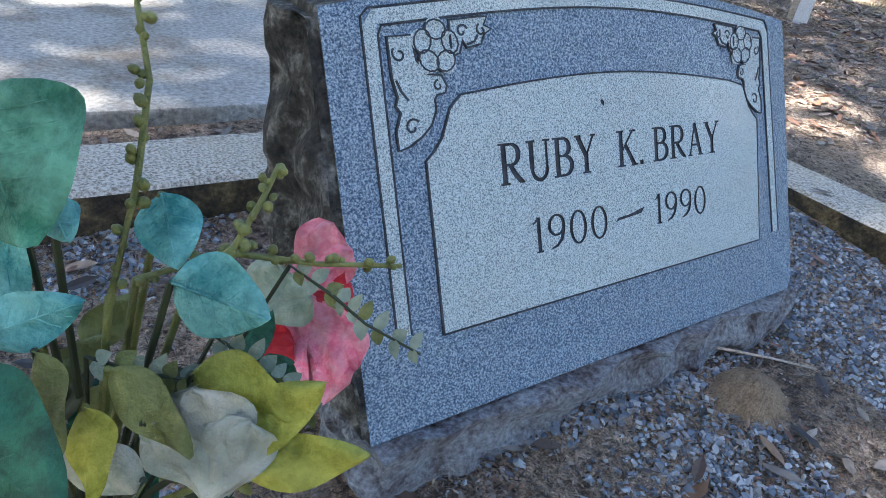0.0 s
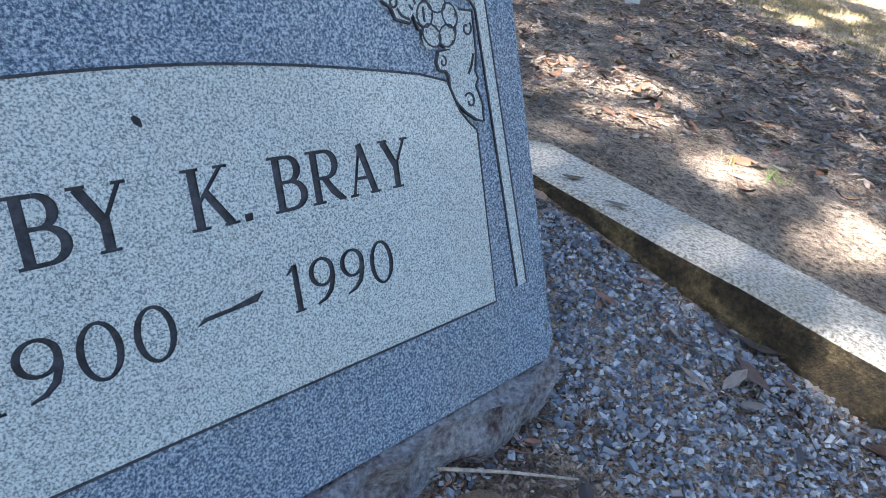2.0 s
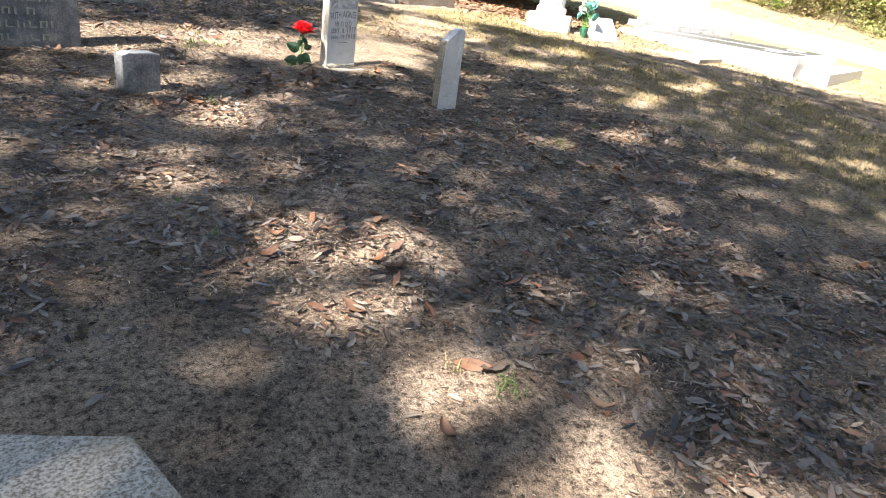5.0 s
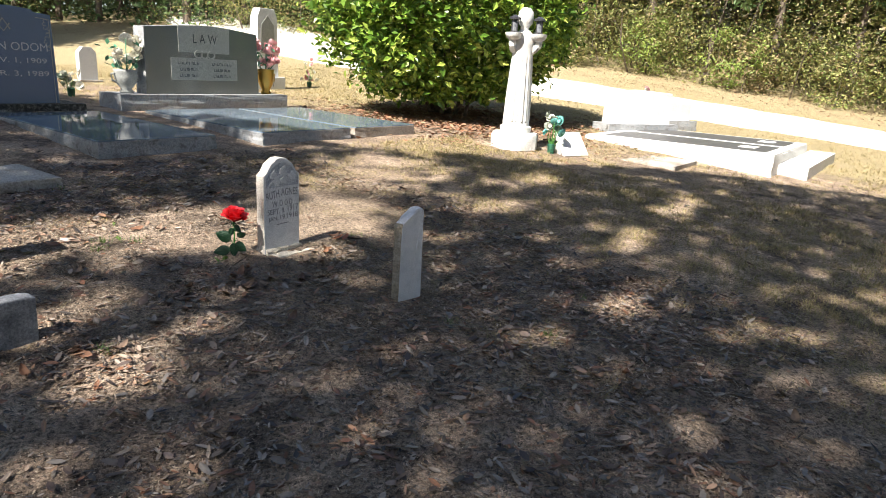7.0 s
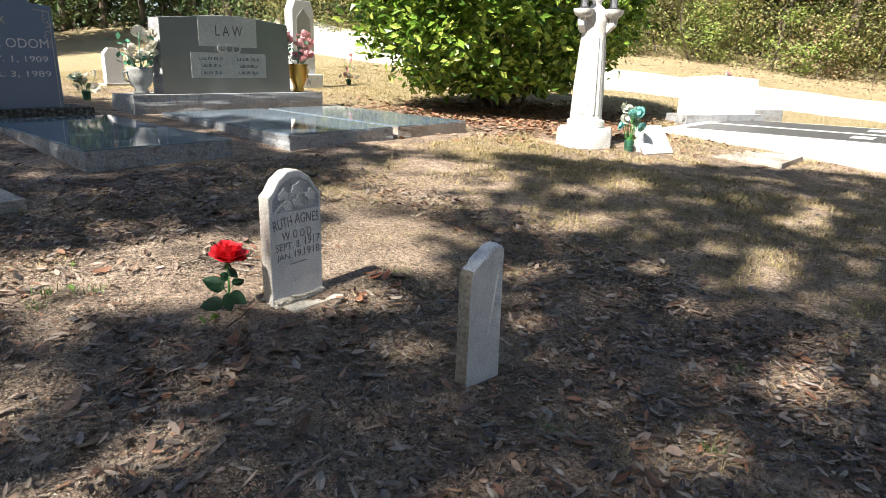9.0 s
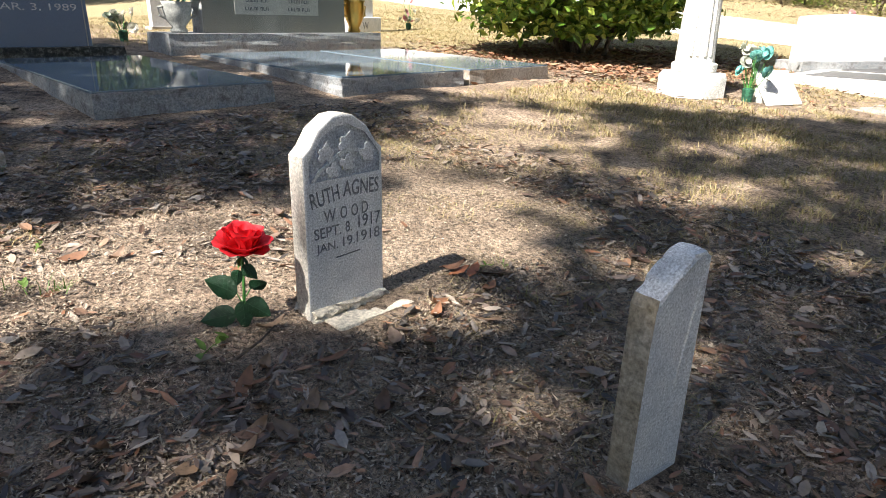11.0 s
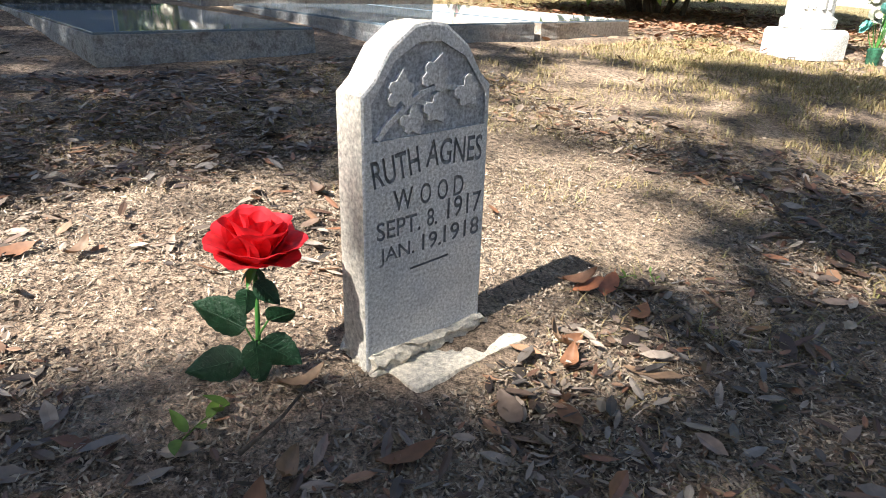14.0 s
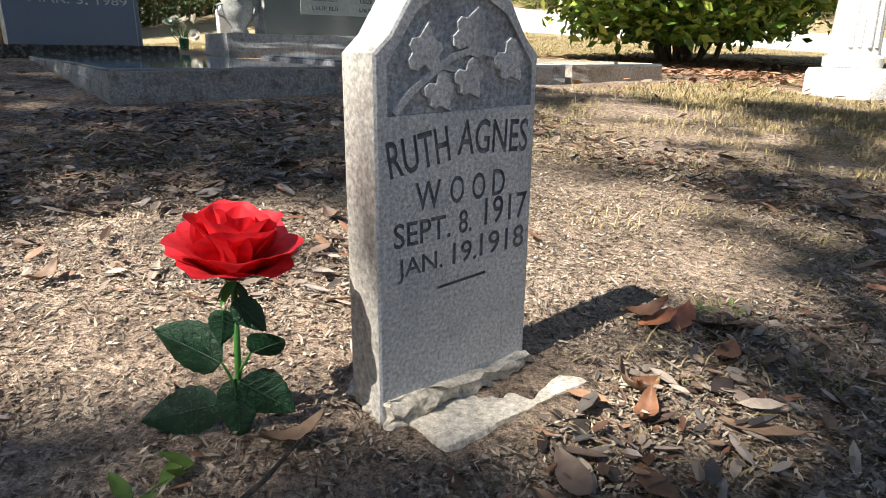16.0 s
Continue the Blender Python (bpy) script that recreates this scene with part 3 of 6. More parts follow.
            rim = [(x0 + sx * 0.066 + 0.0205 * c + 0.0145 * math.cos(b) * -e + 0.0118 * math.sin(b) * c, 0.358 + 0.0205 * e + 0.0145 * math.cos(b) * c + 0.0118 * math.sin(b) * e) for b in [2 * math.pi * j / 12 for j in range(13)]]
            part("petal_line", moved(strip(rim, 0.0022, 0.005), tilt), M_INK, fl, "dark cut line")
    # chipped base edge in front and chipped side
    bm = box(-0.122, 0.812, -0.066, 0.26, -0.03, 0.082)
    part("chipped_base", roughen(bm, 18, 0.028, 24.0), M_BASEROCK, t, "rough rock-pitched base edge")
    for x0, x1 in ((-0.132, -0.112), (0.79, 0.804)):
        bm = bmesh.new()
        prof = [((tilt @ Vector((0, 0, -0.1))).y, (tilt @ Vector((0, 0, -0.1))).z), ((tilt @ Vector((0, 0, 0.395))).y + 0.004, (tilt @ Vector((0, 0, 0.395))).z - 0.006), (0.284, (tilt @ Vector((0, 0, 0.395))).z - 0.006), (0.262, 0.075)]
        a = [bm.verts.new((x0, y, z)) for y, z in prof]
        b = [bm.verts.new((x1, y, z)) for y, z in prof]
        bm.faces.new(a[::-1])
        bm.faces.new(b)
        for i in range(4):
            bm.faces.new((a[i], a[(i + 1) % 4], b[(i + 1) % 4], b[i]))
        bmesh.ops.recalc_face_normals(bm, faces=bm.faces[:])
        out = x0 if x0 < 0 else x1
        bm2 = roughen(bm, 14, 0.034 if x0 < 0 else 0.01, 15.0, keep=lambda c, o=out: abs(c.x - o) > 0.004, seed=3.0 + x0)
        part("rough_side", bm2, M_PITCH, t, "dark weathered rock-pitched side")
    return t


build_slant_marker()


def build_kerb():
    t = thing("plot_kerb", plot(0, 0, 0.0), "weathered concrete kerb round a gravelled plot", "kerb")

    def run(points_in, points_out, name):
        bm = bmesh.new()
        rows = []
        k = 14
        for (a, b), (c, d) in zip(zip(points_in, points_in[1:]), zip(points_out, points_out[1:])):
            for i in range(k + (1 if b == points_in[-1] else 0)):
                f = i / k
                pi, po = Vector(a).lerp(Vector(b), f), Vector(c).lerp(Vector(d), f)
                w = Vector((0.004 * noise.noise((pi.x * 9, pi.y * 9, 0)), 0.004 * noise.noise((pi.x * 9, pi.y * 9, 5))))
                pi, po = pi + w, po - w
                e = (po - pi).normalized() * 0.012
                h = 0.137 + 0.004 * noise.noise((pi.x * 4, pi.y * 4, 8))
                prof = [(pi, -0.08), (pi + w, 0.06), (pi, h - 0.008), (pi + e, h), ((pi + po) / 2, h + 0.003), (po - e, h), (po, h - 0.012), (po, -0.08)]
                rows.append([bm.verts.new((q.x, q.y, z)) for q, z in prof])
        for a, b in zip(rows, rows[1:]):
            for j in range(7):
                f = bm.faces.new((a[j], b[j], b[j + 1], a[j + 1]))
                # inner faces take a much darker brown concrete than the top
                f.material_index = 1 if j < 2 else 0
        bm.faces.new(rows[0])
        bm.faces.new(rows[-1][::-1])
        bmesh.ops.recalc_face_normals(bm, faces=bm.faces[:])
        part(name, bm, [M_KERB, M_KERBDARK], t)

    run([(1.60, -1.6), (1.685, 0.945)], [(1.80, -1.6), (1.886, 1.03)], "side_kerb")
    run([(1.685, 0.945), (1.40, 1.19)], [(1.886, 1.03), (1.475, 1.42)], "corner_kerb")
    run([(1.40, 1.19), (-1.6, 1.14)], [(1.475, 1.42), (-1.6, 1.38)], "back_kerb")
    return t


build_kerb()


def slab(name, u0, u1, n0, n1, ztop, thick, mat, label, category="ledger", bev=0.008, side=None, rise=0.0):
    t = thing(name, plot((u0 + u1) / 2, (n0 + n1) / 2, ztop - thick + rise * (n1 - n0) / 2) @ pose(0, 0, 0, math.degrees(math.atan(rise))), label, category)
    a, b = (u1 - u0) / 2, (n1 - n0) / 2
    if side:
        bm = box(-a, a, -b, b, 0.0, thick - 0.012)
        part("rough_edge", roughen(bm, 8, 0.01, 20.0), side, t, "rough chipped edge")
        part("polished_top", box(-a + 0.006, a - 0.006, -b + 0.006, b - 0.006, thick - 0.016, thick, 0.003), mat, t)
    else:
        part("top", box(-a, a, -b, b, 0, thick, bev), mat, t)
    return t


slab("concrete_ledger", -0.1, 1.02, 1.62, 3.6, 0.13, 0.2, M_CONC, "low grey concrete ledger slab in the soil", rise=0.06)

# ---- Ruth's little stone, the rose, the footstones ----


def ivy_leaf(cx, cz, r, turn):
    pts = [(0, 0.02), (0.3, -0.25), (0.62, -0.22), (0.78, 0.08), (0.62, 0.36), (0.78, 0.6), (0.66, 0.86), (0.36, 0.94), (0.2, 1.2), (0, 1.5), (-0.2, 1.2), (-0.36, 0.94), (-0.66, 0.86), (-0.78, 0.6), (-0.62, 0.36), (-0.78, 0.08), (-0.62, -0.22), (-0.3, -0.25)]
    c, s = math.cos(turn), math.sin(turn)
    q = [(cx + r * (x * c - z * s), cz + r * (x * s + z * c)) for x, z in pts]
    return join(outline(q, -0.006, 0.002, 0.0012), strip([(cx + r * (0 * c - z * s), cz + r * (0 * s + z * c)) for z in (0, 0.5, 1.0, 1.35)], 0.0016, 0.0055))


def build_child_stone():
    t = thing("child_headstone", plot(4.44, 3.38, 0.29), "small weathered white marble headstone with ivy relief", "gravestone")
    hw, sh, ap, d = 0.124, 0.432, 0.528, 0.064
    shape = [(-hw, -0.05), (-hw, sh), (-hw + 0.022, sh + 0.02), (-hw + 0.05, sh + 0.062), (-0.03, ap - 0.004), (0.0, ap), (0.03, ap - 0.004), (hw - 0.05, sh + 0.062), (hw - 0.022, sh + 0.02), (hw, sh), (hw, -0.05)]
    bm = outline(shape[::-1], 0.0, d, 0.005)
    for f in bm.faces:
        if abs(f.normal.x) > 0.7 or f.normal.z > 0.3:
            f.material_index = 1
    body = part("body", bm, [M_MARBLE, M_MARBLESIDE, M_CUT, M_FIELD], t)
    inner = [(-hw + 0.018, 0.366), (-hw + 0.018, sh - 0.012), (-hw + 0.06, sh + 0.045), (-0.022, ap - 0.028), (0.02, ap - 0.028), (hw - 0.056, sh + 0.045), (hw - 0.01, sh - 0.012), (hw - 0.01, 0.37)]
    field = outline(inner[::-1], -0.01, 0.0055)
    cut = []
    for word, cx, cz, h, w, tilt in (("RUTH", -0.063, 0.3145, 0.042, 0.088, -9.0), ("AGNES", 0.053, 0.3245, 0.042, 0.118, 2.5), ("W", -0.05, 0.272, 0.034, 0.038, -1.0), ("O", -0.006, 0.2735, 0.034, 0.022, 0.0), ("O", 0.029, 0.2735, 0.034, 0.022, 0.0), ("D", 0.063, 0.2745, 0.034, 0.022, 1.0), ("SEPT.", -0.058, 0.2295, 0.03, 0.084, -1.0), ("8.", 0.008, 0.232, 0.03, 0.021, 0.0), ("1917", 0.078, 0.239, 0.036, 0.076, 0.0), ("JAN.", -0.062, 0.186, 0.03, 0.068, -1.0), ("19.", 0.008, 0.1925, 0.028, 0.04, 0.0), ("1918", 0.073, 0.196, 0.031, 0.08, 0.0)):
        cut.append(moved(text_mesh(word, h, w, 0.0042, 1.0, 0.012), pose(cx, -0.001, cz + (0.01 if cz > 0.3 else 0.001), 0, tilt, 0)))
    cut.append(moved(box(-0.036, 0.044, -0.005, 0.003, -0.002, 0.002), pose(0, 0, 0.156, 0, -3, 0)))
    cut_letters(body, cut, M_CUT, field, M_FIELD)
    # ivy sprig standing in the sunk field
    stem = [(-0.096, 0.368), (-0.075, 0.39), (-0.045, 0.41), (-0.016, 0.428), (0.015, 0.436), (0.05, 0.432)]
    part("ivy_stem", moved(strip(stem, 0.008, 0.0055), pose(0, 0.0055, 0)), M_MARBLE, t)
    part("ivy_stem", moved(strip([(-0.03, 0.418), (-0.01, 0.414), (0.006, 0.41)], 0.006, 0.005), pose(0, 0.0055, 0)), M_MARBLE, t)
    for cx, cz, r, turn in ((-0.055, 0.42, 0.03, -0.1), (0.006, 0.44, 0.031, -0.35), (0.066, 0.434, 0.03, 3.85), (-0.04, 0.4, 0.026, 3.75), (0.004, 0.414, 0.027, 3.75)):
        part("ivy_leaf", moved(ivy_leaf(cx, cz, r, turn), pose(0, 0.0055, 0)), M_MARBLE, t)
    bm = box(-0.121, 0.126, -0.016, 0.086, -0.05, 0.02, 0.01)
    part("mortar_bed", roughen(bm, 15, 0.017, 70.0), M_MORTAR, t, "crumbling pale mortar at the foot", True)
    bm = box(-0.095, 0.165, -0.088, 0.1, -0.06, -0.003, 0.008)
    part("foot_slab", roughen(bm, 13, 0.006, 34.0), M_MORTAR, t, "pale mortar foot slab", True)
    return t


build_child_stone()


def build_footstone():
    t = thing("marble_footstone", plot(4.515, 2.495, 0.2, turn=-8.0), "narrow weathered marble footstone with a tan stained edge", "gravestone")
    shape = [(-0.075, -0.05), (-0.068, 0.385), (-0.058, 0.402), (-0.02, 0.435), (0.03, 0.468), (0.06, 0.474), (0.074, 0.46), (0.08, -0.05)]
    bm = outline(shape[::-1], 0.0, 0.055, 0.004)
    for f in bm.faces:
        if abs(f.normal.x) > 0.7:
            f.material_index = 1
    roughen(bm, 5, 0.006, 45.0, keep=lambda c: c.z < 0.36)
    part("body", bm, [M_MARBLE, mottled("tan_stained_marble", (0.32, 0.27, 0.2), (0.5, 0.46, 0.4), 7.0, 0.9)], t)


build_footstone()


def build_stub():
    t = thing("broken_footstone", plot(2.975, 3.16, 0.2), "short streaked grey marble footstone", "gravestone")
    shape = [(-0.09, -0.05), (-0.094, 0.22), (-0.06, 0.232), (0.06, 0.23), (0.092, 0.222), (0.086, -0.05)]
    part("body", outline(shape[::-1], -0.03, 0.05, 0.006), M_GREYMARBLE, t)


build_stub()


def build_kelly_stone():
    t = thing("lettered_headstone", plot(2.56, 3.98, 0.30), "dark weathered headstone with raised lettering", "gravestone")
    part("body", box(-0.5, 0.5, 0.0, 0.16, -0.05, 0.62, 0.012), M_GREYMARBLE, t)
    for i, (w, cx) in enumerate(((0.62, 0.1), (0.34, 0.12), (0.6, 0.1), (0.62, 0.1))):
        part("lettering", text_bars(w, 0.035, 11 if w > 0.5 else 6, cx, 0.26 - 0.066 * i), M_STEEL, t, "worn raised letters")["kind"] = "stuff"


def text_bars(width, height, count, cx, cz, proud=0.004):
    bms = []
    for i in range(count):
        w = width / count
        x = cx - width / 2 + w * i
        bms.append(box(x + 0.12 * w, x + 0.3 * w, -proud, 0.001, cz - height / 2, cz + height / 2))
        if i % 3 != 1:
            bms.append(box(x + 0.3 * w, x + 0.8 * w, -proud, 0.001, cz + height * (0.3 if i % 2 else -0.5), cz + height * (0.5 if i % 2 else -0.3)))
        if i % 2:
            bms.append(box(x + 0.64 * w, x + 0.8 * w, -proud, 0.001, cz - height / 2, cz + height * 0.3))
    return join(*bms)


build_kelly_stone()

# ---- the row of large family stones ----
slab("granite_ledger", 4.55, 5.6, 5.7, 7.85, 0.645, 0.24, M_LEDGER, "polished grey granite ledger slab in shade", side=M_PITCHLIGHT, rise=0.016)
slab("granite_ledger", 6.13, 7.33, 5.72, 7.85, 0.645, 0.24, M_LEDGER, "polished grey granite ledger slab mirroring a vase", side=M_PITCHLIGHT, rise=0.018)
slab("granite_ledger", 7.4, 8.45, 5.72, 7.85, 0.645, 0.24, M_LEDGER, "polished grey granite ledger slab half in sun", side=M_CONC, rise=0.018)
slab("concrete_ledger", 2.9, 4.02, 5.1, 7.2, 0.5, 0.14, M_CONC, "pale flat concrete grave slab")


def build_law_stone():
    t = thing("family_monument", plot(7.1, 8.0, 0.62), "wide grey granite family monument on rough base", "monument")
    bm = box(-1.17, 1.24, 0.0, 0.5, -0.05, 0.225)
    base = part("base", roughen(bm, 9, 0.012, 14.0, keep=lambda c: c.z > 0.2), M_PITCHLIGHT, t, "rough rock-pitched granite base")
    top = [(-0.79, 1.0), (-0.55, 1.02), (-0.3, 1.045), (-0.1, 1.06), (0.15, 1.065), (0.4, 1.05), (0.6, 1.03), (0.8, 1.01)]
    shape = [(-0.8, 0.22), *top, (0.82, 0.22)]
    b = outline(shape[::-1], 0.1, 0.33, 0.006)
    for f in b.faces:
        if abs(f.normal.y) < 0.5:
            f.material_index = 1
    body = part("tablet", b, [M_POLISH, M_PITCHLIGHT, M_INK], t)
    name = part("name_panel", outline([(-0.36, 0.73), (-0.36, 1.037), (-0.1, 1.052), (0.15, 1.056), (0.37, 1.045), (0.36, 0.73)][::-1], 0.096, 0.11), [M_STEEL, M_INK], t, "frosted name panel")
    cut_letters(name, [moved(text_mesh("LAW", 0.11, 0.34, 0.004, 1.6), pose(0.01, 0.096, 0.9))], M_INK)
    part("date_panel", box(-0.47, 0.475, 0.096, 0.11, 0.395, 0.665), M_STEEL, t, "frosted panel with worn small letters")
    for cx in (-0.235, 0.24):
        for k, w in enumerate((0.3, 0.24, 0.26)):
            part("lettering", moved(text_bars(w, 0.032, 8, cx, 0.6 - 0.075 * k, 0.003), pose(0, 0.096, 0)), M_INK, t, "worn dark letters")["kind"] = "stuff"
    part("rings", join(*[moved(strip([(0.05 * math.cos(a), 0.042 * math.sin(a)) for a in [i * math.pi / 8 for i in range(17)]], 0.02, 0.008), pose(x, 0.1, 0.71)) for x in (-0.09, 0, 0.09)]), M_STEEL, t, "carved linked rings")
    return t


build_law_stone()


def build_odom_stone():
    t = thing("masonic_headstone", plot(4.9, 8.15, 0.62), "tall dark blue granite headstone on a rough base", "gravestone")
    bm = box(-0.62, 0.66, -0.12, 0.4, -0.05, 0.12)
    part("base", roughen(bm, 8, 0.012, 16.0), M_PITCH, t, "rough rock-pitched base")
    pts = [(-0.42, 0.1), (-0.42, 1.0), (-0.36, 1.04), (-0.2, 1.07), (0.05, 1.08), (0.25, 1.06), (0.27, 1.035), (0.43, 1.02), (0.44, 0.1)]
    part("tablet", outline(pts[::-1], 0.0, 0.24, 0.008), [M_DARKBLUE], t)
    for word, cx, cz, h, w in (("REUBEN ODOM", -0.02, 0.69, 0.08, 0.78), ("NOV. 1, 1909", 0.05, 0.55, 0.06, 0.6), ("MAR. 3, 1989", 0.05, 0.42, 0.06, 0.62)):
        part("lettering", moved(text_mesh(word, h, w, 0.003), pose(cx, 0.0, cz)), M_PALECUT, t, "pale cut letters")["kind"] = "stuff"
    emblem = [strip([(-0.06, -0.03), (0, 0.075), (0.06, -0.03)], 0.012, 0.004), strip([(-0.06, 0.03), (0, -0.05), (0.06, 0.03)], 0.012, 0.004)]
    part("emblem", moved(join(*emblem), pose(-0.02, 0.0, 0.88)), M_STEEL, t, "pale cut compass emblem")
    part("border", strip([(0.405, 0.12), (0.405, 0.72), (0.405, 0.975), (0.28, 0.985)], 0.008, 0.003), M_STEEL, t, "pale carved border line")
    for k in range(9):
        a = k * 1.3
        px, pz = 0.375 - 0.012 * math.sin(a), 0.96 - 0.035 * k
        part("leaf_carving", strip([(px + 0.02 * math.cos(b + a), pz + 0.016 * math.sin(b + a)) for b in (0, 0.8, 1.6, 2.4, 3.2, 4.0)], 0.007, 0.003), M_STEEL, t, "pale carved leaf curl")
    return t


build_odom_stone()


def blob_flower(rad, petals, layers=3, seed=0):
    """A cloth flower: cupped petals in rings."""
    rnd = random.Random(seed)
    bm = bmesh.new()
    for L in range(layers):
        f = 1 - L / (layers + 0.5)
        for i in range(petals):
            a = 2 * math.pi * (i + 0.5 * L) / petals + rnd.uniform(-0.2, 0.2)
            up = 0.15 + 0.3 * L
            c, s = math.cos(a), math.sin(a)
            rows = []
            for j in range(4):
                r = rad * f * (0.1 + 0.3 * j)
                z = rad * (0.1 * L + up * (j / 3) ** 1.5 * 1.2)
                wdt = rad * f * (0.18, 0.5, 0.6, 0.34)[j]
                rows.append([bm.verts.new((r * c - k * wdt * s, r * s + k * wdt * c, z + 0.12 * rad * abs(k) + rnd.uniform(0, 0.04) * rad)) for k in (-1, 0, 1)])
            for p, q in zip(rows, rows[1:]):
                for k in range(2):
                    bm.faces.new((p[k], p[k + 1], q[k + 1], q[k]))
    return bm


def flower_heads(parent, name, label, mat, spots, rad, petals=6, seed=1):
    for i, (x, y, z) in enumerate(spots):
        rnd = random.Random(seed * 50 + i)
        bm = moved(blob_flower(rad * rnd.uniform(0.8, 1.15), petals, 3, seed + i), pose(x, y, z, rnd.uniform(10, 70), rnd.uniform(-40, 40), rnd.uniform(0, 360)))
        part(name, bm, mat, parent, label, True)


M_WPETAL = leafy("white_cloth_petal", [(0.7, 0.66, 0.56), (0.82, 0.8, 0.72)], 0.8, soft=0.2)
M_PPETAL = leafy("pink_cloth_petal", [(0.75, 0.36, 0.4), (0.82, 0.55, 0.55), (0.6, 0.2, 0.25)], 0.8, soft=0.2)
M_CLOTHLEAF = leafy("cloth_leaf", [(0.06, 0.2, 0.1), (0.1, 0.32, 0.2)], 0.6)
M_BRASS = material("gilt_vase", (0.5, 0.32, 0.08), 0.3, 0.9)[0]


def flower_vase(u, n, z, label, vase_mat, petal_mat, petal_label, h, r, count, seed):
    t = thing("flower_vase", plot(u, n, z), label, "vase")
    part("vase", lathe([(r * 0.55, 0), (r * 0.6, 0.02), (r * 0.45, 0.05), (r * 0.8, h * 0.4), (r, h * 0.75), (r * 0.95, h * 0.9), (r * 1.05, h), (r * 0.8, h)], 20), vase_mat, t, smooth=True)
    for s in (-1, 1):
        part("handle", tube(bmesh.new(), [(s * r * 0.9, 0, h * 0.85), (s * r * 1.3, 0, h * 0.8), (s * r * 1.25, 0, h * 0.55), (s * r * 0.8, 0, h * 0.45)], 0.014, 0.012), vase_mat, t)
    rnd = random.Random(seed)
    spots = [(rnd.uniform(-1, 1) * r * 1.6, rnd.uniform(-0.8, 0.8) * r, h + rnd.uniform(0.04, 0.36)) for _ in range(count)]
    flower_heads(t, "flower", petal_label, petal_mat, spots, 0.075, 6, seed)
    bm = bmesh.new()
    for _ in range(40):
        p = Vector((rnd.uniform(-1, 1) * r * 1.7, rnd.uniform(-1, 1) * r, h + rnd.uniform(0.0, 0.3)))
        d = Vector((rnd.uniform(-1, 1), rnd.uniform(-1, 1), rnd.uniform(-0.2, 1))).normalized() * 0.08
        s = d.cross(Vector((0.3, 0.2, 1))).normalized() * 0.025
        bm.faces.new([bm.verts.new(q) for q in (p, p + d * 0.5 + s, p + d, p + d * 0.5 - s)])
    for sx, sy, sz in spots:
        tube(bm, [(0, 0, h * 0.8), (sx * 0.6, sy * 0.6, h + 0.03), (sx, sy, sz)], 0.005, 0.004, 4)
    part("leaves", bm, M_CLOTHLEAF, t, "green cloth leaves and stems")
    return t


flower_vase(6.12, 8.22, 0.845, "grey vase of white artificial flowers on the base", mottled("grey_vase", (0.3, 0.31, 0.3), (0.42, 0.43, 0.41), 20.0, 0.7), M_WPETAL, "white cloth flower", 0.27, 0.13, 16, 4)
flower_vase(8.12, 8.2, 0.845, "gilt vase of pink artificial flowers on the base", M_BRASS, M_PPETAL, "pink cloth flower", 0.34, 0.12, 14, 5)


def build_white_stone():
    t = thing("white_headstone", plot(10.38, 11.0, None, -0.03) @ Matrix.Diagonal((0.82, 0.9, 0.93, 1)), "tall white marble headstone on a plain base", "gravestone")
    part("base", box(-0.42, 0.42, -0.1, 0.42, 0, 0.28, 0.015), M_MARBLE, t)
    pts = [(-0.3, 0.27), (-0.28, 1.45), (-0.2, 1.62), (0.2, 1.62), (0.28, 1.45), (0.3, 0.27)]
    part("tablet", outline(pts[::-1], 0.0, 0.24, 0.01), M_MARBLE, t)
    part("sunk_field", outline([(-0.2, 0.75), (-0.18, 1.3), (0, 1.48), (0.18, 1.3), (0.2, 0.75)][::-1], -0.006, 0.01), M_STEEL, t, "greyed carved field")
    part("letter", moved(text_mesh("W", 0.13, 0.15, 0.004), pose(0.02, -0.1, 0.14)), M_CUT, t)


build_white_stone()


def build_small_stone():
    t = thing("grey_headstone", plot(7.7, 12.5, None, -0.03) @ Matrix.Diagonal((0.6, 0.7, 0.62, 1)), "small grey upright headstone in dry grass", "gravestone")
    pts = [(-0.25, 0.0), (-0.25, 0.85), (-0.12, 1.0), (0.12, 1.0), (0.25, 0.85), (0.25, 0.0)]
    part("tablet", outline(pts[::-1], 0.0, 0.18, 0.01), M_MARBLE, t)
    part("base", box(-0.32, 0.34, -0.1, 0.3, -0.05, 0.1, 0.01), M_CONC, t)


build_small_stone()


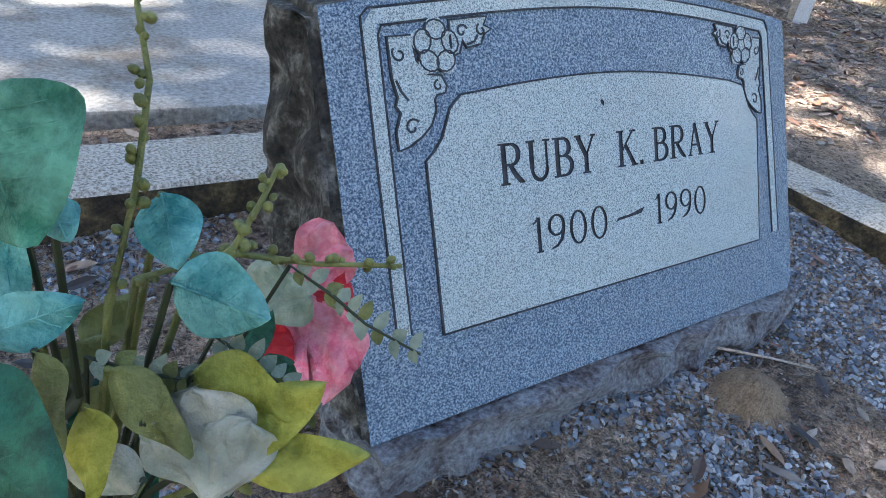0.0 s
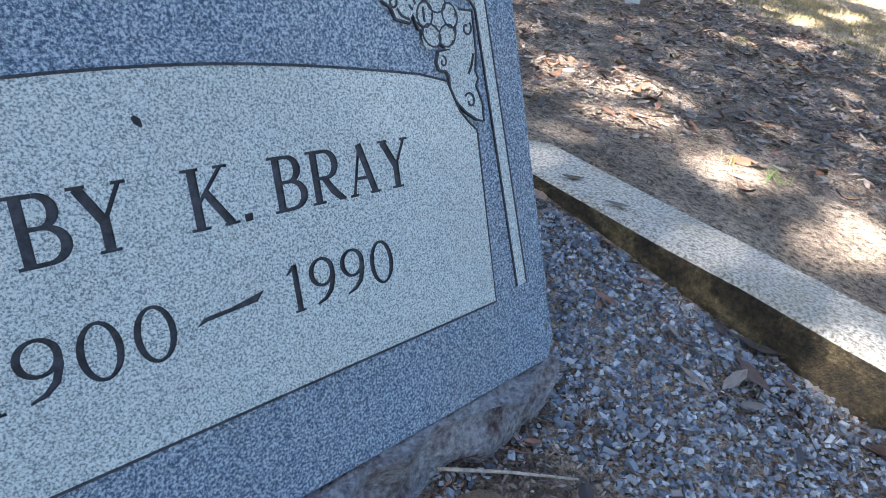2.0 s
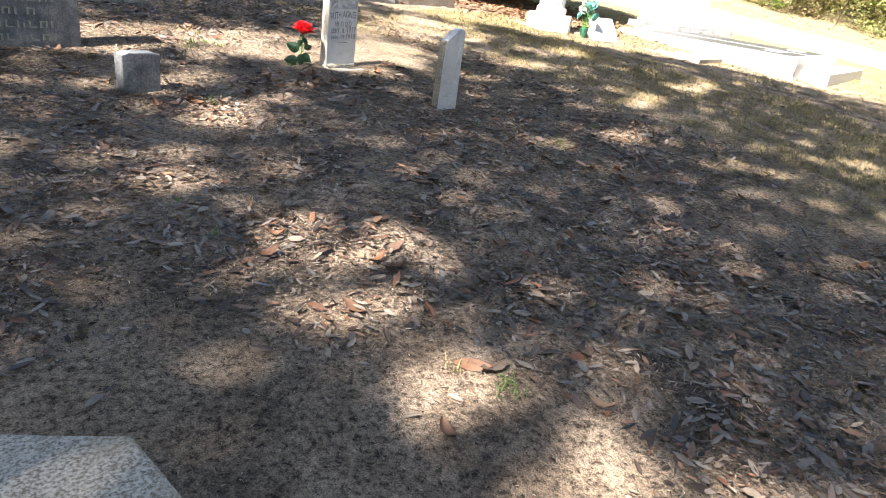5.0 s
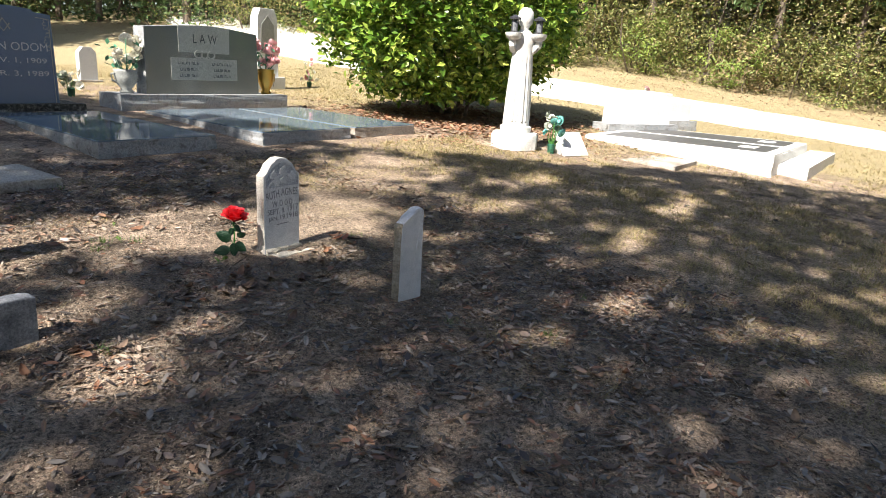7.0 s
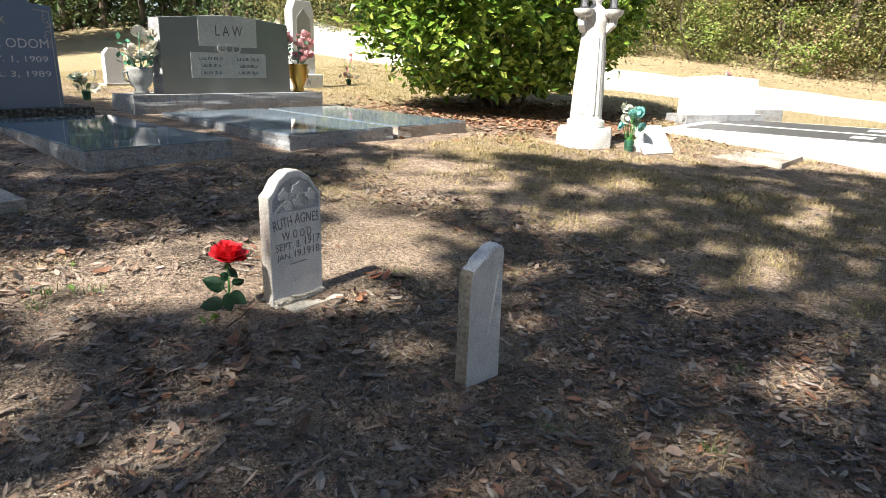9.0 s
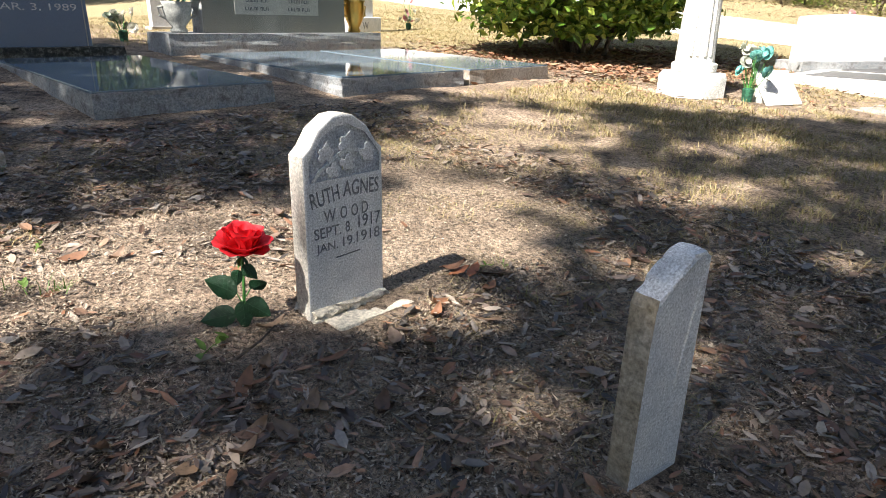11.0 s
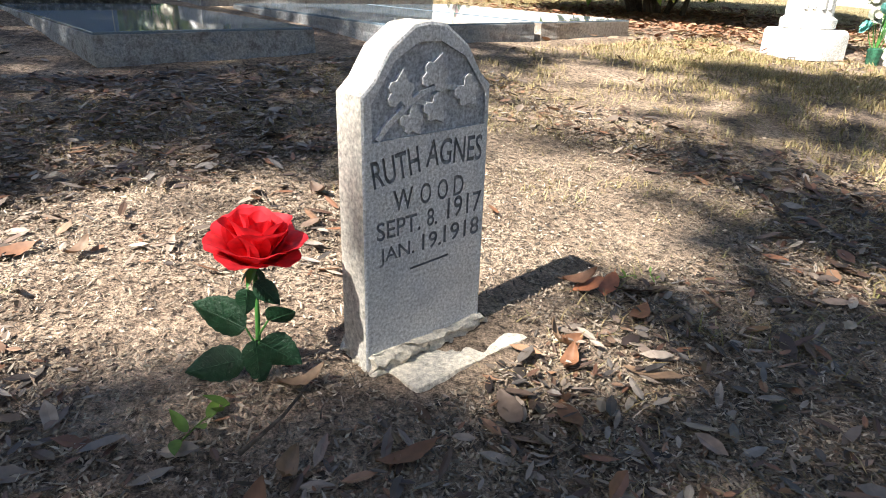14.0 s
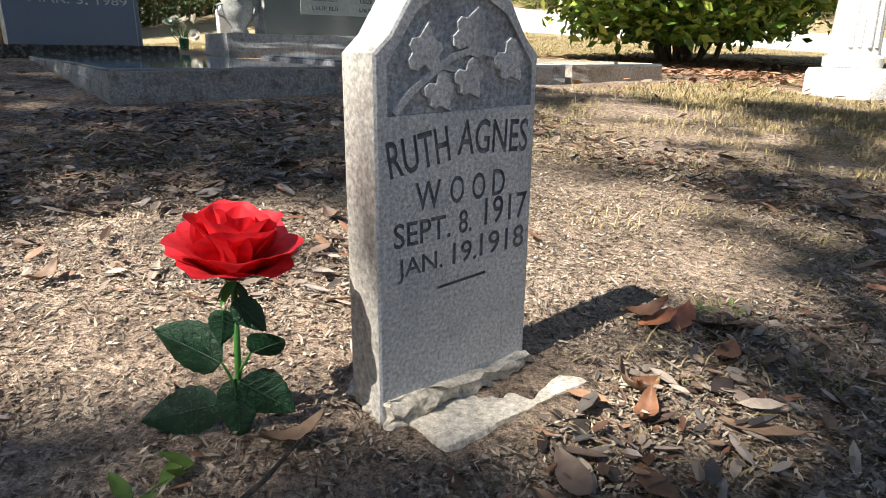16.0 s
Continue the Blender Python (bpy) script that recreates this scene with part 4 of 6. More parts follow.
def build_statue():
    """The white figure stands as one plain mesh; the lanterns on its hands are things of their own."""
    prof = [(0.2, 0.2), (0.23, 0.21), (0.235, 0.27), (0.2, 0.29), (0.195, 0.33), (0.185, 0.6), (0.165, 0.95), (0.145, 1.16), (0.15, 1.22), (0.16, 1.28), (0.12, 1.36), (0.06, 1.4), (0.06, 1.43), (0.1, 1.47), (0.115, 1.53), (0.105, 1.6), (0.06, 1.645), (0.01, 1.65)]
    figure = lathe(prof, 28, 0.85)
    for v in figure.verts:
        a = math.atan2(v.co.y, v.co.x)
        if 0.33 < v.co.z < 1.1:
            k = 1 + 0.06 * math.sin(a * 7 + v.co.z * 2) * min(1, (1.1 - v.co.z) * 3)
            v.co.x *= k
            v.co.y *= k
    base = lathe([(0.36, 0.0), (0.36, 0.17), (0.34, 0.2), (0.2, 0.205)], 8)
    arms = bmesh.new()
    for s in (-1, 1):
        tube(arms, [(s * 0.1, 0, 1.3), (s * 0.17, -0.05, 1.17), (s * 0.19, -0.09, 1.22), (s * 0.2, -0.1, 1.29)], 0.055, 0.05, 8)
    bowls = [moved(lathe([(0.04, 0), (0.1, 0.025), (0.122, 0.06), (0.128, 0.085), (0.02, 0.08)], 14), pose(s * 0.18, -0.1, 1.27)) for s in (-1, 1)]
    drape = bmesh.new()
    for k in (-0.6, -0.25, 0.15, 0.5):
        tube(drape, [(0.19 * math.sin(k), -0.165 * math.cos(k), 0.34), (0.17 * math.sin(k), -0.15 * math.cos(k), 0.7), (0.14 * math.sin(k), -0.13 * math.cos(k), 1.1)], 0.018, 0.012, 6)
    ob = bm_object("garden_statue", moved(join(figure, base, arms, *bowls, drape), Matrix.Diagonal((0.83, 0.83, 1.0, 1))), M_WHITE, True)
    ob.data.set_sharp_from_angle(angle=radians(40))
    ob.matrix_world = plot(9.1, 4.64, None, -0.02, turn=-44) @ pose(0, 0, 0, 0, 0.5, 0)
    tagged(ob, "white painted concrete figure with two dishes on a plinth", "statue")
    for s in (-1, 1):
        t = thing("solar_lantern", ob.matrix_world @ pose(s * 0.149, -0.083, 1.352), "small black solar lantern on a stone dish", "lantern")
        part("base", lathe([(0.05, 0), (0.055, 0.02), (0.02, 0.03)], 10), M_BLACK, t)
        part("roof", lathe([(0.07, 0.15), (0.07, 0.17), (0.02, 0.2)], 10), M_BLACK, t)
        part("glass", lathe([(0.036, 0.02), (0.04, 0.15)], 10), M_GREYMARBLE, t, "dull grey lantern glass")
        for i in range(4):
            a = i * math.pi / 2 + 0.5
            part("post", tube(bmesh.new(), [(0.045 * math.cos(a), 0.045 * math.sin(a), 0.02), (0.05 * math.cos(a), 0.05 * math.sin(a), 0.175)], 0.006, 0.006, 5), M_BLACK, t)


build_statue()


def build_vault():
    t = thing("double_ledger", plot(12.75, 3.35, None, -0.02), "white double grave vault with two black panels", "grave vault")
    part("apron", box(-1.1, 1.75, -1.66, -1.28, -0.35, 0.03, 0.01), M_WHITE, t, "white concrete apron")
    bm = box(-1.55, 1.15, -1.3, 1.3, -0.45, 0.16)
    part("body", roughen(bm, 9, 0.02, 12.0), M_WHITE, t, "rough-edged white vault")
    part("top", box(-1.54, 1.14, -1.29, 1.29, 0.155, 0.18, 0.006), M_WHITE, t)
    for x0, x1 in ((-1.3, -0.3), (-0.02, 0.98)):
        part("black_panel", box(x0, x1, -1.15, 1.1, 0.181, 0.187, 0.002), M_SHEENBLACK, t, "polished black granite panel")
        part("plaque", box((x0 + x1) / 2 - 0.16, (x0 + x1) / 2 + 0.16, -0.95, -0.72, 0.187, 0.193, 0.002), M_WHITE, t, "small white plaque")
    for x, w, h in ((0.35, 1.3, 0.72), (2.1, 0.85, 0.5)):
        k = thing("white_monument", plot(12.8 + x, 4.6, None, 0.0, turn=-28), "white rough-edged granite monument in full sun", "monument")
        part("base", roughen(box(-w / 2 - 0.1, w / 2 + 0.1, -0.2, 0.25, -0.25, 0.16), 6, 0.012, 14.0), M_PITCHLIGHT, k, "rough base")
        part("tablet", outline([(-w / 2, 0.15), (-w / 2 + 0.02, h * 0.95), (0, h), (w / 2 - 0.02, h * 0.95), (w / 2, 0.15)][::-1], -0.1, 0.14, 0.01), M_WHITE, k)
    return t


build_vault()


def build_slant_plaque():
    t = thing("slanted_plaque", plot(9.45, 3.95, None, -0.01, turn=-20), "small pale slanted plaque leaning on the ground", "plaque")
    part("plate", moved(box(-0.2, 0.2, -0.02, 0.02, 0, 0.34, 0.008), pose(0, 0, 0, -38, 0, 0)), M_WHITE, t)
    part("back_prop", box(-0.18, 0.18, 0.1, 0.2, 0.0, 0.14, 0.01), M_WHITE, t)


build_slant_plaque()
p = W(10.45, 3.35)
slab("concrete_strip", 10.0, 10.9, 2.9, 4.2, p.z + 0.01, 0.2, M_CONC, "flat pale concrete strip sunk in grass", "paving")


# ---- bushes, woods, trees ----
def surf(x, y):
    return ground_z(x, y) - 0.006 + relief(x, y)


def stuff(name, verts, faces, mat, label, category):
    me = bpy.data.meshes.new(name)
    me.from_pydata(verts, [], faces)
    me.materials.append(mat)
    return tagged(new(name, me), label, category, kind="stuff")


def bent_leaf(verts, faces, p, length, width, yaw, rnd, lift=0.0, curl=None):
    """A dry leaf of eight points, lying curled at p."""
    c, s = math.cos(yaw), math.sin(yaw)
    cu = rnd.uniform(-0.35, 0.6) if curl is None else curl
    roll, pitch = rnd.gauss(0, 0.3), rnd.gauss(0, 0.22)
    b = len(verts)
    for x, y in ((-0.5, 0), (-0.2, 0.42), (0.2, 0.4), (0.5, 0), (0.2, -0.4), (-0.2, -0.42), (-0.18, 0), (0.2, 0)):
        lx, ly = x * length, y * width
        z = cu * (abs(y) * width * 0.9 + x * x * length * 0.5) + roll * ly + pitch * lx
        verts.append((p[0] + lx * c - ly * s, p[1] + lx * s + ly * c, p[2] + z + lift))
    faces += [(b, b + 6, b + 1), (b + 1, b + 6, b + 7, b + 2), (b + 2, b + 7, b + 3), (b, b + 5, b + 6), (b + 5, b + 4, b + 7, b + 6), (b + 4, b + 3, b + 7)]


def leaf_cloud(points, size, rnd, droop=0.3, aspect=0.45, heart=None):
    """Folded pointed leaves at the points, as arrays for one mesh."""
    verts, faces = [], []
    for p in points:
        d = Vector((rnd.gauss(0, 1), rnd.gauss(0, 1), rnd.gauss(0, 0.6) - droop)).normalized()
        face = Vector((rnd.gauss(0, 0.4), rnd.gauss(0, 0.4), 1))
        if heart is not None:
            face = (p - heart).normalized() * 1.1 + Vector((rnd.gauss(0, 0.35), rnd.gauss(0, 0.35), 0.7 + rnd.gauss(0, 0.3)))
        s = d.cross(face).normalized()
        k = size * rnd.uniform(0.6, 1.3)
        up = s.cross(d) * k * 0.12
        b = len(verts)
        verts += [p, p + d * k * 0.5 + s * k * aspect * 0.5 + up, p + d * k, p + d * k * 0.5 - s * k * aspect * 0.5 + up]
        faces += [(b, b + 1, b + 2), (b, b + 2, b + 3)]
    return verts, faces


def cloud_part(name, verts, faces, mat, parent=None, label=""):
    me = bpy.data.meshes.new(name)
    me.from_pydata(verts, [], faces)
    me.materials.append(mat)
    ob = new(name, me)
    if parent is not None:
        ob.parent = parent
    if label:
        ob["label"] = label
    return ob


def clumps(rnd, centre, radii, count, per, spread_):
    pts = []
    for _ in range(count):
        d = Vector((rnd.gauss(0, 1), rnd.gauss(0, 1), rnd.gauss(0, 1))).normalized()
        r = rnd.uniform(0.55, 1.0) ** 0.6
        c = Vector((centre[0] + d.x * radii[0] * r, centre[1] + d.y * radii[1] * r, centre[2] + d.z * radii[2] * r))
        for _ in range(per):
            pts.append(c + Vector((rnd.gauss(0, 1), rnd.gauss(0, 1), rnd.gauss(0, 0.8))) * spread_)
    return pts


def build_bush():
    rnd = random.Random(7)
    t = thing("camellia_bush", plot(10.9, 7.0), "large glossy green camellia bush over fallen leaves", "bush")
    pts = clumps(rnd, (0, 0, 1.9), (2.55, 1.75, 1.85), 1150, 40, 0.14)
    pts = [p for p in pts if p.z > 0.22 + 0.1 * rnd.random()]
    v, f = leaf_cloud(pts, 0.125, rnd, 0.1, 0.5, Vector((0, 0, 1.3)))
    cloud_part("crown", v, f, M_BUSH, t)
    bm = bmesh.new()
    for i in range(14):
        a, r = rnd.uniform(0, 6.28), rnd.uniform(0.05, 0.3)
        e = Vector((math.cos(a) * rnd.uniform(0.5, 1.3), math.sin(a) * rnd.uniform(0.5, 1.2), rnd.uniform(1.2, 2.4)))
        b = Vector((math.cos(a) * r, math.sin(a) * r, -0.05))
        tube(bm, [b, b.lerp(e, 0.4) + Vector((rnd.gauss(0, 0.06), rnd.gauss(0, 0.06), 0.1)), e], 0.035, 0.008, 6)
    part("stem", bm, M_BARK, t, "many thin brown stems")["kind"] = "stuff"


build_bush()


def tree_parts(seed, height, crown_base, radius, leaves, mat, leaf_size, trunk_r):
    rnd = random.Random(seed)
    bm = bmesh.new()
    tube(bm, [(0, 0, -0.3), (0.05, 0.03, height * 0.3), (rnd.gauss(0, 0.2), rnd.gauss(0, 0.2), height * 0.62), (rnd.gauss(0, 0.3), rnd.gauss(0, 0.3), height * 0.95)], trunk_r, trunk_r * 0.25, 9)
    pts = []
    for i in range(12):
        a, z0 = rnd.uniform(0, 6.28), height * rnd.uniform(0.35, 0.85)
        r = radius * rnd.uniform(0.5, 1.0)
        e = Vector((math.cos(a) * r, math.sin(a) * r, max(crown_base, z0 + rnd.uniform(-0.2, 1.2))))
        tube(bm, [(0.05, 0.03, z0), (e.x * 0.5, e.y * 0.5, z0 + (e.z - z0) * 0.6), e], trunk_r * 0.3, 0.015, 5)
        pts += clumps(rnd, e, (radius * 0.42,) * 2 + (height * 0.12,), leaves // 12 // 12, 12, 0.2)
    pts += clumps(rnd, (0, 0, (height + crown_base) / 2), (radius, radius, (height - crown_base) / 2), leaves // 16, 8, 0.25)
    v, f = leaf_cloud(pts, leaf_size, rnd, 0.3, 0.6)
    return bm, v, f


def wood_tree(name, seed, height, crown_base, radius, leaves, label, leaf_size=0.2, mat=None, trunk_r=0.16):
    t = thing(name, pose(0, 0, 0), label, "tree", group="trees of the wood edge")
    bm, v, f = tree_parts(seed, height, crown_base, radius, leaves, mat, leaf_size, trunk_r)
    part("trunk", bm, M_BARK, t)
    cloud_part("crown", v, f, mat or M_WOODLEAF, t)
    return t


def wood_line(s):
    """Ground place s metres along the edge of the wood, behind the track."""
    a, b = Vector((-22.0, 52.0)), Vector((36.0, 6.4))
    return a + (b - a).normalized() * s


def build_woods():
    rnd = random.Random(21)
    kinds = [wood_tree("wood_tree", 31, 9.0, 1.2, 2.6, 3400, "slender woodland tree with thin yellow-green leaves"), wood_tree("wood_tree", 32, 11.0, 2.5, 3.0, 3800, "tall woodland tree with leaf colour darkened to stand for shade", 0.22, M_SHADELEAF), wood_tree("wood_tree", 33, 7.0, 0.5, 2.2, 3000, "low dense woodland tree of mixed green leaves", 0.18)]
    n = 0
    nd = Vector((45.6, 58.0)).normalized()
    for row, off in enumerate((1.6, 4.2, 7.5, 11.0)):
        s = -2.0 + row
        while s < 74:
            p = wood_line(s) + nd * (off + rnd.uniform(-0.9, 0.9))
            # shade at this end is painted in: only the dark-leaved kind stands here
            k = kinds[1] if s < 31 else kinds[rnd.randrange(3)]
            m = pose(p.x, p.y, ground_z(p.x, p.y) - 0.1, 0, 0, rnd.uniform(0, 360))
            if n < 3:
                kinds[n].matrix_world = m
            else:
                c = copy_thing(k, m)
                c.scale = (1, 1, 1)
            n += 1
            s += rnd.uniform(1.9, 3.1)
    # undergrowth along the edge
    verts, faces = [], []
    pts = []
    for _ in range(3800):
        p = wood_line(rnd.uniform(31, 76) if rnd.random() < 0.94 else rnd.uniform(-3, 31)) + nd * (rnd.random() ** 1.5 * 6.0 - 0.6)
        z = ground_z(p.x, p.y)
        h = rnd.uniform(0.1, 2.2) if rnd.random() < 0.75 else rnd.uniform(1, 4.5)
        c = Vector((p.x, p.y, z + h))
        pts += [c + Vector((rnd.gauss(0, 0.3), rnd.gauss(0, 0.3), rnd.gauss(0, 0.22))) for _ in range(34)]
    v, f = leaf_cloud(pts, 0.11, rnd, 0.2, 0.55)
    tagged(cloud_part("undergrowth", v, f, M_WOODLEAF), "tangled undergrowth along the edge of the wood", "undergrowth", kind="stuff")
    # rounded shrubs that stand out in the sun before the wood
    for k in range(16):
        p = wood_line(39 + 2.1 * k + rnd.uniform(-0.9, 0.9)) + nd * rnd.uniform(-0.9, 0.6)
        h = rnd.uniform(0.5, 1.15)
        sh = thing("shrub", pose(p.x, p.y, ground_z(p.x, p.y)), "rounded sunlit shrub at the edge of the wood", "shrub", group="shrubs at the wood edge")
        v, f = leaf_cloud(clumps(rnd, (0, 0, h * 0.9), (h * 1.2, h, h), 46, 30, 0.16), 0.1, rnd, 0.1, 0.55, Vector((0, 0, h * 0.4)))
        cloud_part("crown", v, f, (M_WOODLEAF, M_SHRUB, M_SHRUB, M_RUSSET)[k % 4], sh)
        part("stem", tube(bmesh.new(), [(0, 0, -0.1), (0.03, 0.02, h * 0.5), (0.05, 0, h)], 0.03, 0.01, 6), M_BARK, sh)
    # thick undergrowth where the wood comes near, its dark colour standing for shade
    pts = []
    for _ in range(900):
        p = wood_line(rnd.uniform(0, 38)) + nd * rnd.uniform(0.0, 8.0)
        c = Vector((p.x, p.y, ground_z(p.x, p.y) + rnd.uniform(0.0, 3.4)))
        pts += [c + Vector((rnd.gauss(0, 0.45), rnd.gauss(0, 0.45), rnd.gauss(0, 0.35))) for _ in range(24)]
    v, f = leaf_cloud(pts, 0.28, rnd, 0.2, 0.7)
    tagged(cloud_part("dark_undergrowth", v, f, M_SHADELEAF), "thicket under the trees in a green darkened to stand for shade", "undergrowth", kind="stuff")
    # the deep wood behind, with its shade put into the leaf colour
    pts = []
    for _ in range(1500):
        p = wood_line(rnd.uniform(-14, 80)) + nd * rnd.uniform(9.0, 17.0)
        c = Vector((p.x, p.y, ground_z(p.x, p.y) + rnd.uniform(0.0, 10.0)))
        pts += [c + Vector((rnd.gauss(0, 0.7), rnd.gauss(0, 0.7), rnd.gauss(0, 0.6))) for _ in range(22)]
    v, f = leaf_cloud(pts, 0.5, rnd, 0.2, 0.7)
    tagged(cloud_part("deep_wood", v, f, M_SHADELEAF), "leafy depth of the wood with shade put into its dark colour", "woods", kind="stuff")
    # added trees, unseen behind and beside the path, that hold back sky light
    for k in range(34):
        a = radians(150 + 230 * k / 33)
        r = rnd.uniform(15.0, 19.0)
        p = Vector((2.0 + r * math.cos(a), 3.0 + r * math.sin(a)))
        copy_thing(kinds[k % 3], pose(p.x, p.y, ground_z(p.x, p.y) - 0.1, 0, 0, rnd.uniform(0, 360)))
    # added tall trees, out of view to the side, to shade the wood's end
    for k in range(13):
        p = Vector((-28.0 + 1.45 * k + rnd.uniform(-0.8, 0.8), 39.0 - 1.0 * k + rnd.uniform(-1.5, 1.5)))
        copy_thing(kinds[k % 2], pose(p.x, p.y, ground_z(p.x, p.y) - 0.1, 0, 0, rnd.uniform(0, 360)) @ Matrix.Scale(1.6, 4))
    # fallen leaves along the bank and under the bush
    v, f = [], []
    for i in range(16000):
        if i < 9000:
            p = wood_line(rnd.uniform(10, 70)) + nd * rnd.uniform(-3.2, 0.6)
        else:
            p = W(10.75 + rnd.gauss(0, 1.2), 6.4 + rnd.gauss(0, 0.95)).xy
        L = rnd.uniform(0.05, 0.11)
        bent_leaf(v, f, (p.x, p.y, surf(p.x, p.y) + rnd.uniform(0.004, 0.03)), L, L * rnd.uniform(0.3, 0.5), rnd.uniform(0, 6.28), rnd)
    stuff("bank_leaves", v, f, leafy("russet_fallen_leaf", [(0.3, 0.13, 0.07), (0.2, 0.1, 0.06), (0.42, 0.24, 0.14), (0.14, 0.08, 0.055), (0.36, 0.27, 0.19)], 0.7), "russet fallen leaves under the bush and along the wood", "leaf litter")
    # bare brush and thin stems
    bm = bmesh.new()
    for _ in range(260):
        p = wood_line(rnd.uniform(-3, 76)) + nd * rnd.uniform(-0.4, 5.0)
        z = ground_z(p.x, p.y)
        e = Vector((rnd.gauss(0, 0.6), rnd.gauss(0, 0.6), rnd.uniform(0.7, 5.0)))
        b = Vector((p.x, p.y, z - 0.1))
        tube(bm, [b, b + e * 0.5 + Vector((rnd.gauss(0, 0.15), rnd.gauss(0, 0.15), 0)), b + e], rnd.uniform(0.012, 0.05), 0.006, 4)
    tagged(bm_object("brush_stems", bm, M_BARK), "thin bare grey-brown stems in the wood edge", "brush", kind="stuff")


build_woods()

# ---- unseen shade trees behind the path; their crowns are shaped to break the sun into flecks ----
# sunlit flecks on the ground: u, n, half width, half depth
FLECKS = [(2.6, 0.80, 0.17, 0.11), (2.56, 0.4, 0.17, 0.09), (2.66, 0.10, 0.22, 0.12), (2.55, 1.22, 0.2, 0.08), (2.8, 1.65, 0.22, 0.08), (1.95, 0.2, 0.03, 0.03), (1.8, 1.0, 0.04, 0.03), (2.55, 2.2, 0.2, 0.09), (2.85, 1.42, 0.18, 0.07), (3.15, 2.75, 0.3, 0.15), (3.45, 2.9, 0.2, 0.1), (4.77, 1.85, 0.12, 0.07), (6.38, 3.2, 0.4, 0.14), (6.6, 2.15, 0.35, 0.12), (8.2, 2.25, 0.5, 0.12), (5.4, 1.72, 0.3, 0.1)]
FLECKS2 = [(5.83, 0.85, 0.14, 0.07), (4.1, 4.02, 0.62, 0.38), (3.4, 4.15, 0.5, 0.34), (4.5, 3.72, 0.4, 0.34), (5.0, 3.58, 0.45, 0.3), (5.35, 3.82, 0.4, 0.26), (6.0, 4.3, 0.75, 0.42), (6.7, 4.6, 0.6, 0.4), (4.64, 2.88, 0.16, 0.08), (4.6, 3.28, 0.22, 0.15), (3.2, 3.3, 0.25, 0.14), (3.08, 2.74, 0.16, 0.08), (3.75, 2.56, 0.14, 0.07), (0.3, 2.6, 0.2, 0.12), (7.6, 3.5, 0.4, 0.12)]


def sunlit(u, n):
    """How far the ground at u, n lies in the open sun, 0 to 1."""
    wob = 0.3 * noise.noise((u * 0.9, n * 0.9, 4)) + 0.2 * noise.noise((u * 3, n * 3, 8))
    rim = float(np.interp(u, (6.6, 6.9, 7.3, 8.3, 8.7, 9.85, 10.75, 11.34, 13.0), (7.3, 5.4, 4.95, 4.35, 3.95, 3.1, 2.1, 1.27, -1.5)))
    if n > rim + wob and u > 6.2:
        return 1.0
    best = 0.0
    for cu, cn, a, b in FLECKS + FLECKS2:
        d = math.hypot((u - cu) / a, (n - cn) / b) + 0.7 * noise.noise((u * 4, n * 4, 11)) + 0.45 * noise.noise((u * 11, n * 11, 3))
        best = max(best, 1.4 - d)
    k = noise.noise((u * 1.5, n * 2.3, 20)) + 0.5 * noise.noise((u * 4.5, n * 6, 30))
    if u > 6.0:
        best = max(best, (k - 0.2) * 0.9)
    if k > 0.36 and n > 1.0 and u > 2.7 and not (4.1 < u < 6.6 and n < 1.5) and not (u < 5.8 and n > 4.4):
        best = max(best, (k - 0.36) * 1.5)
    if u > 2.1:
        best = max(best, 0.05 if u < 5 else 0.08)
    edge = float(np.interp(u, (3.85, 4.0, 4.2, 4.45, 4.7, 5.7), (3.5, 3.6, 3.5, 3.17, 3.06, 3.06)))
    if 3.3 < u < 5.7 and 2.3 < n < edge:
        best = min(best, (0.36 if u < 4.25 else 0.2 if n < 2.95 else 0.04) + max(0.0, (0.6 if u < 4.3 else 0.6) * noise.noise((u * 6.5, n * 8.5, 50)) + 0.4 * noise.noise((u * 2.5, n * 3.0, 51))))
    return min(1.0, max(0.0, best * 1.7))


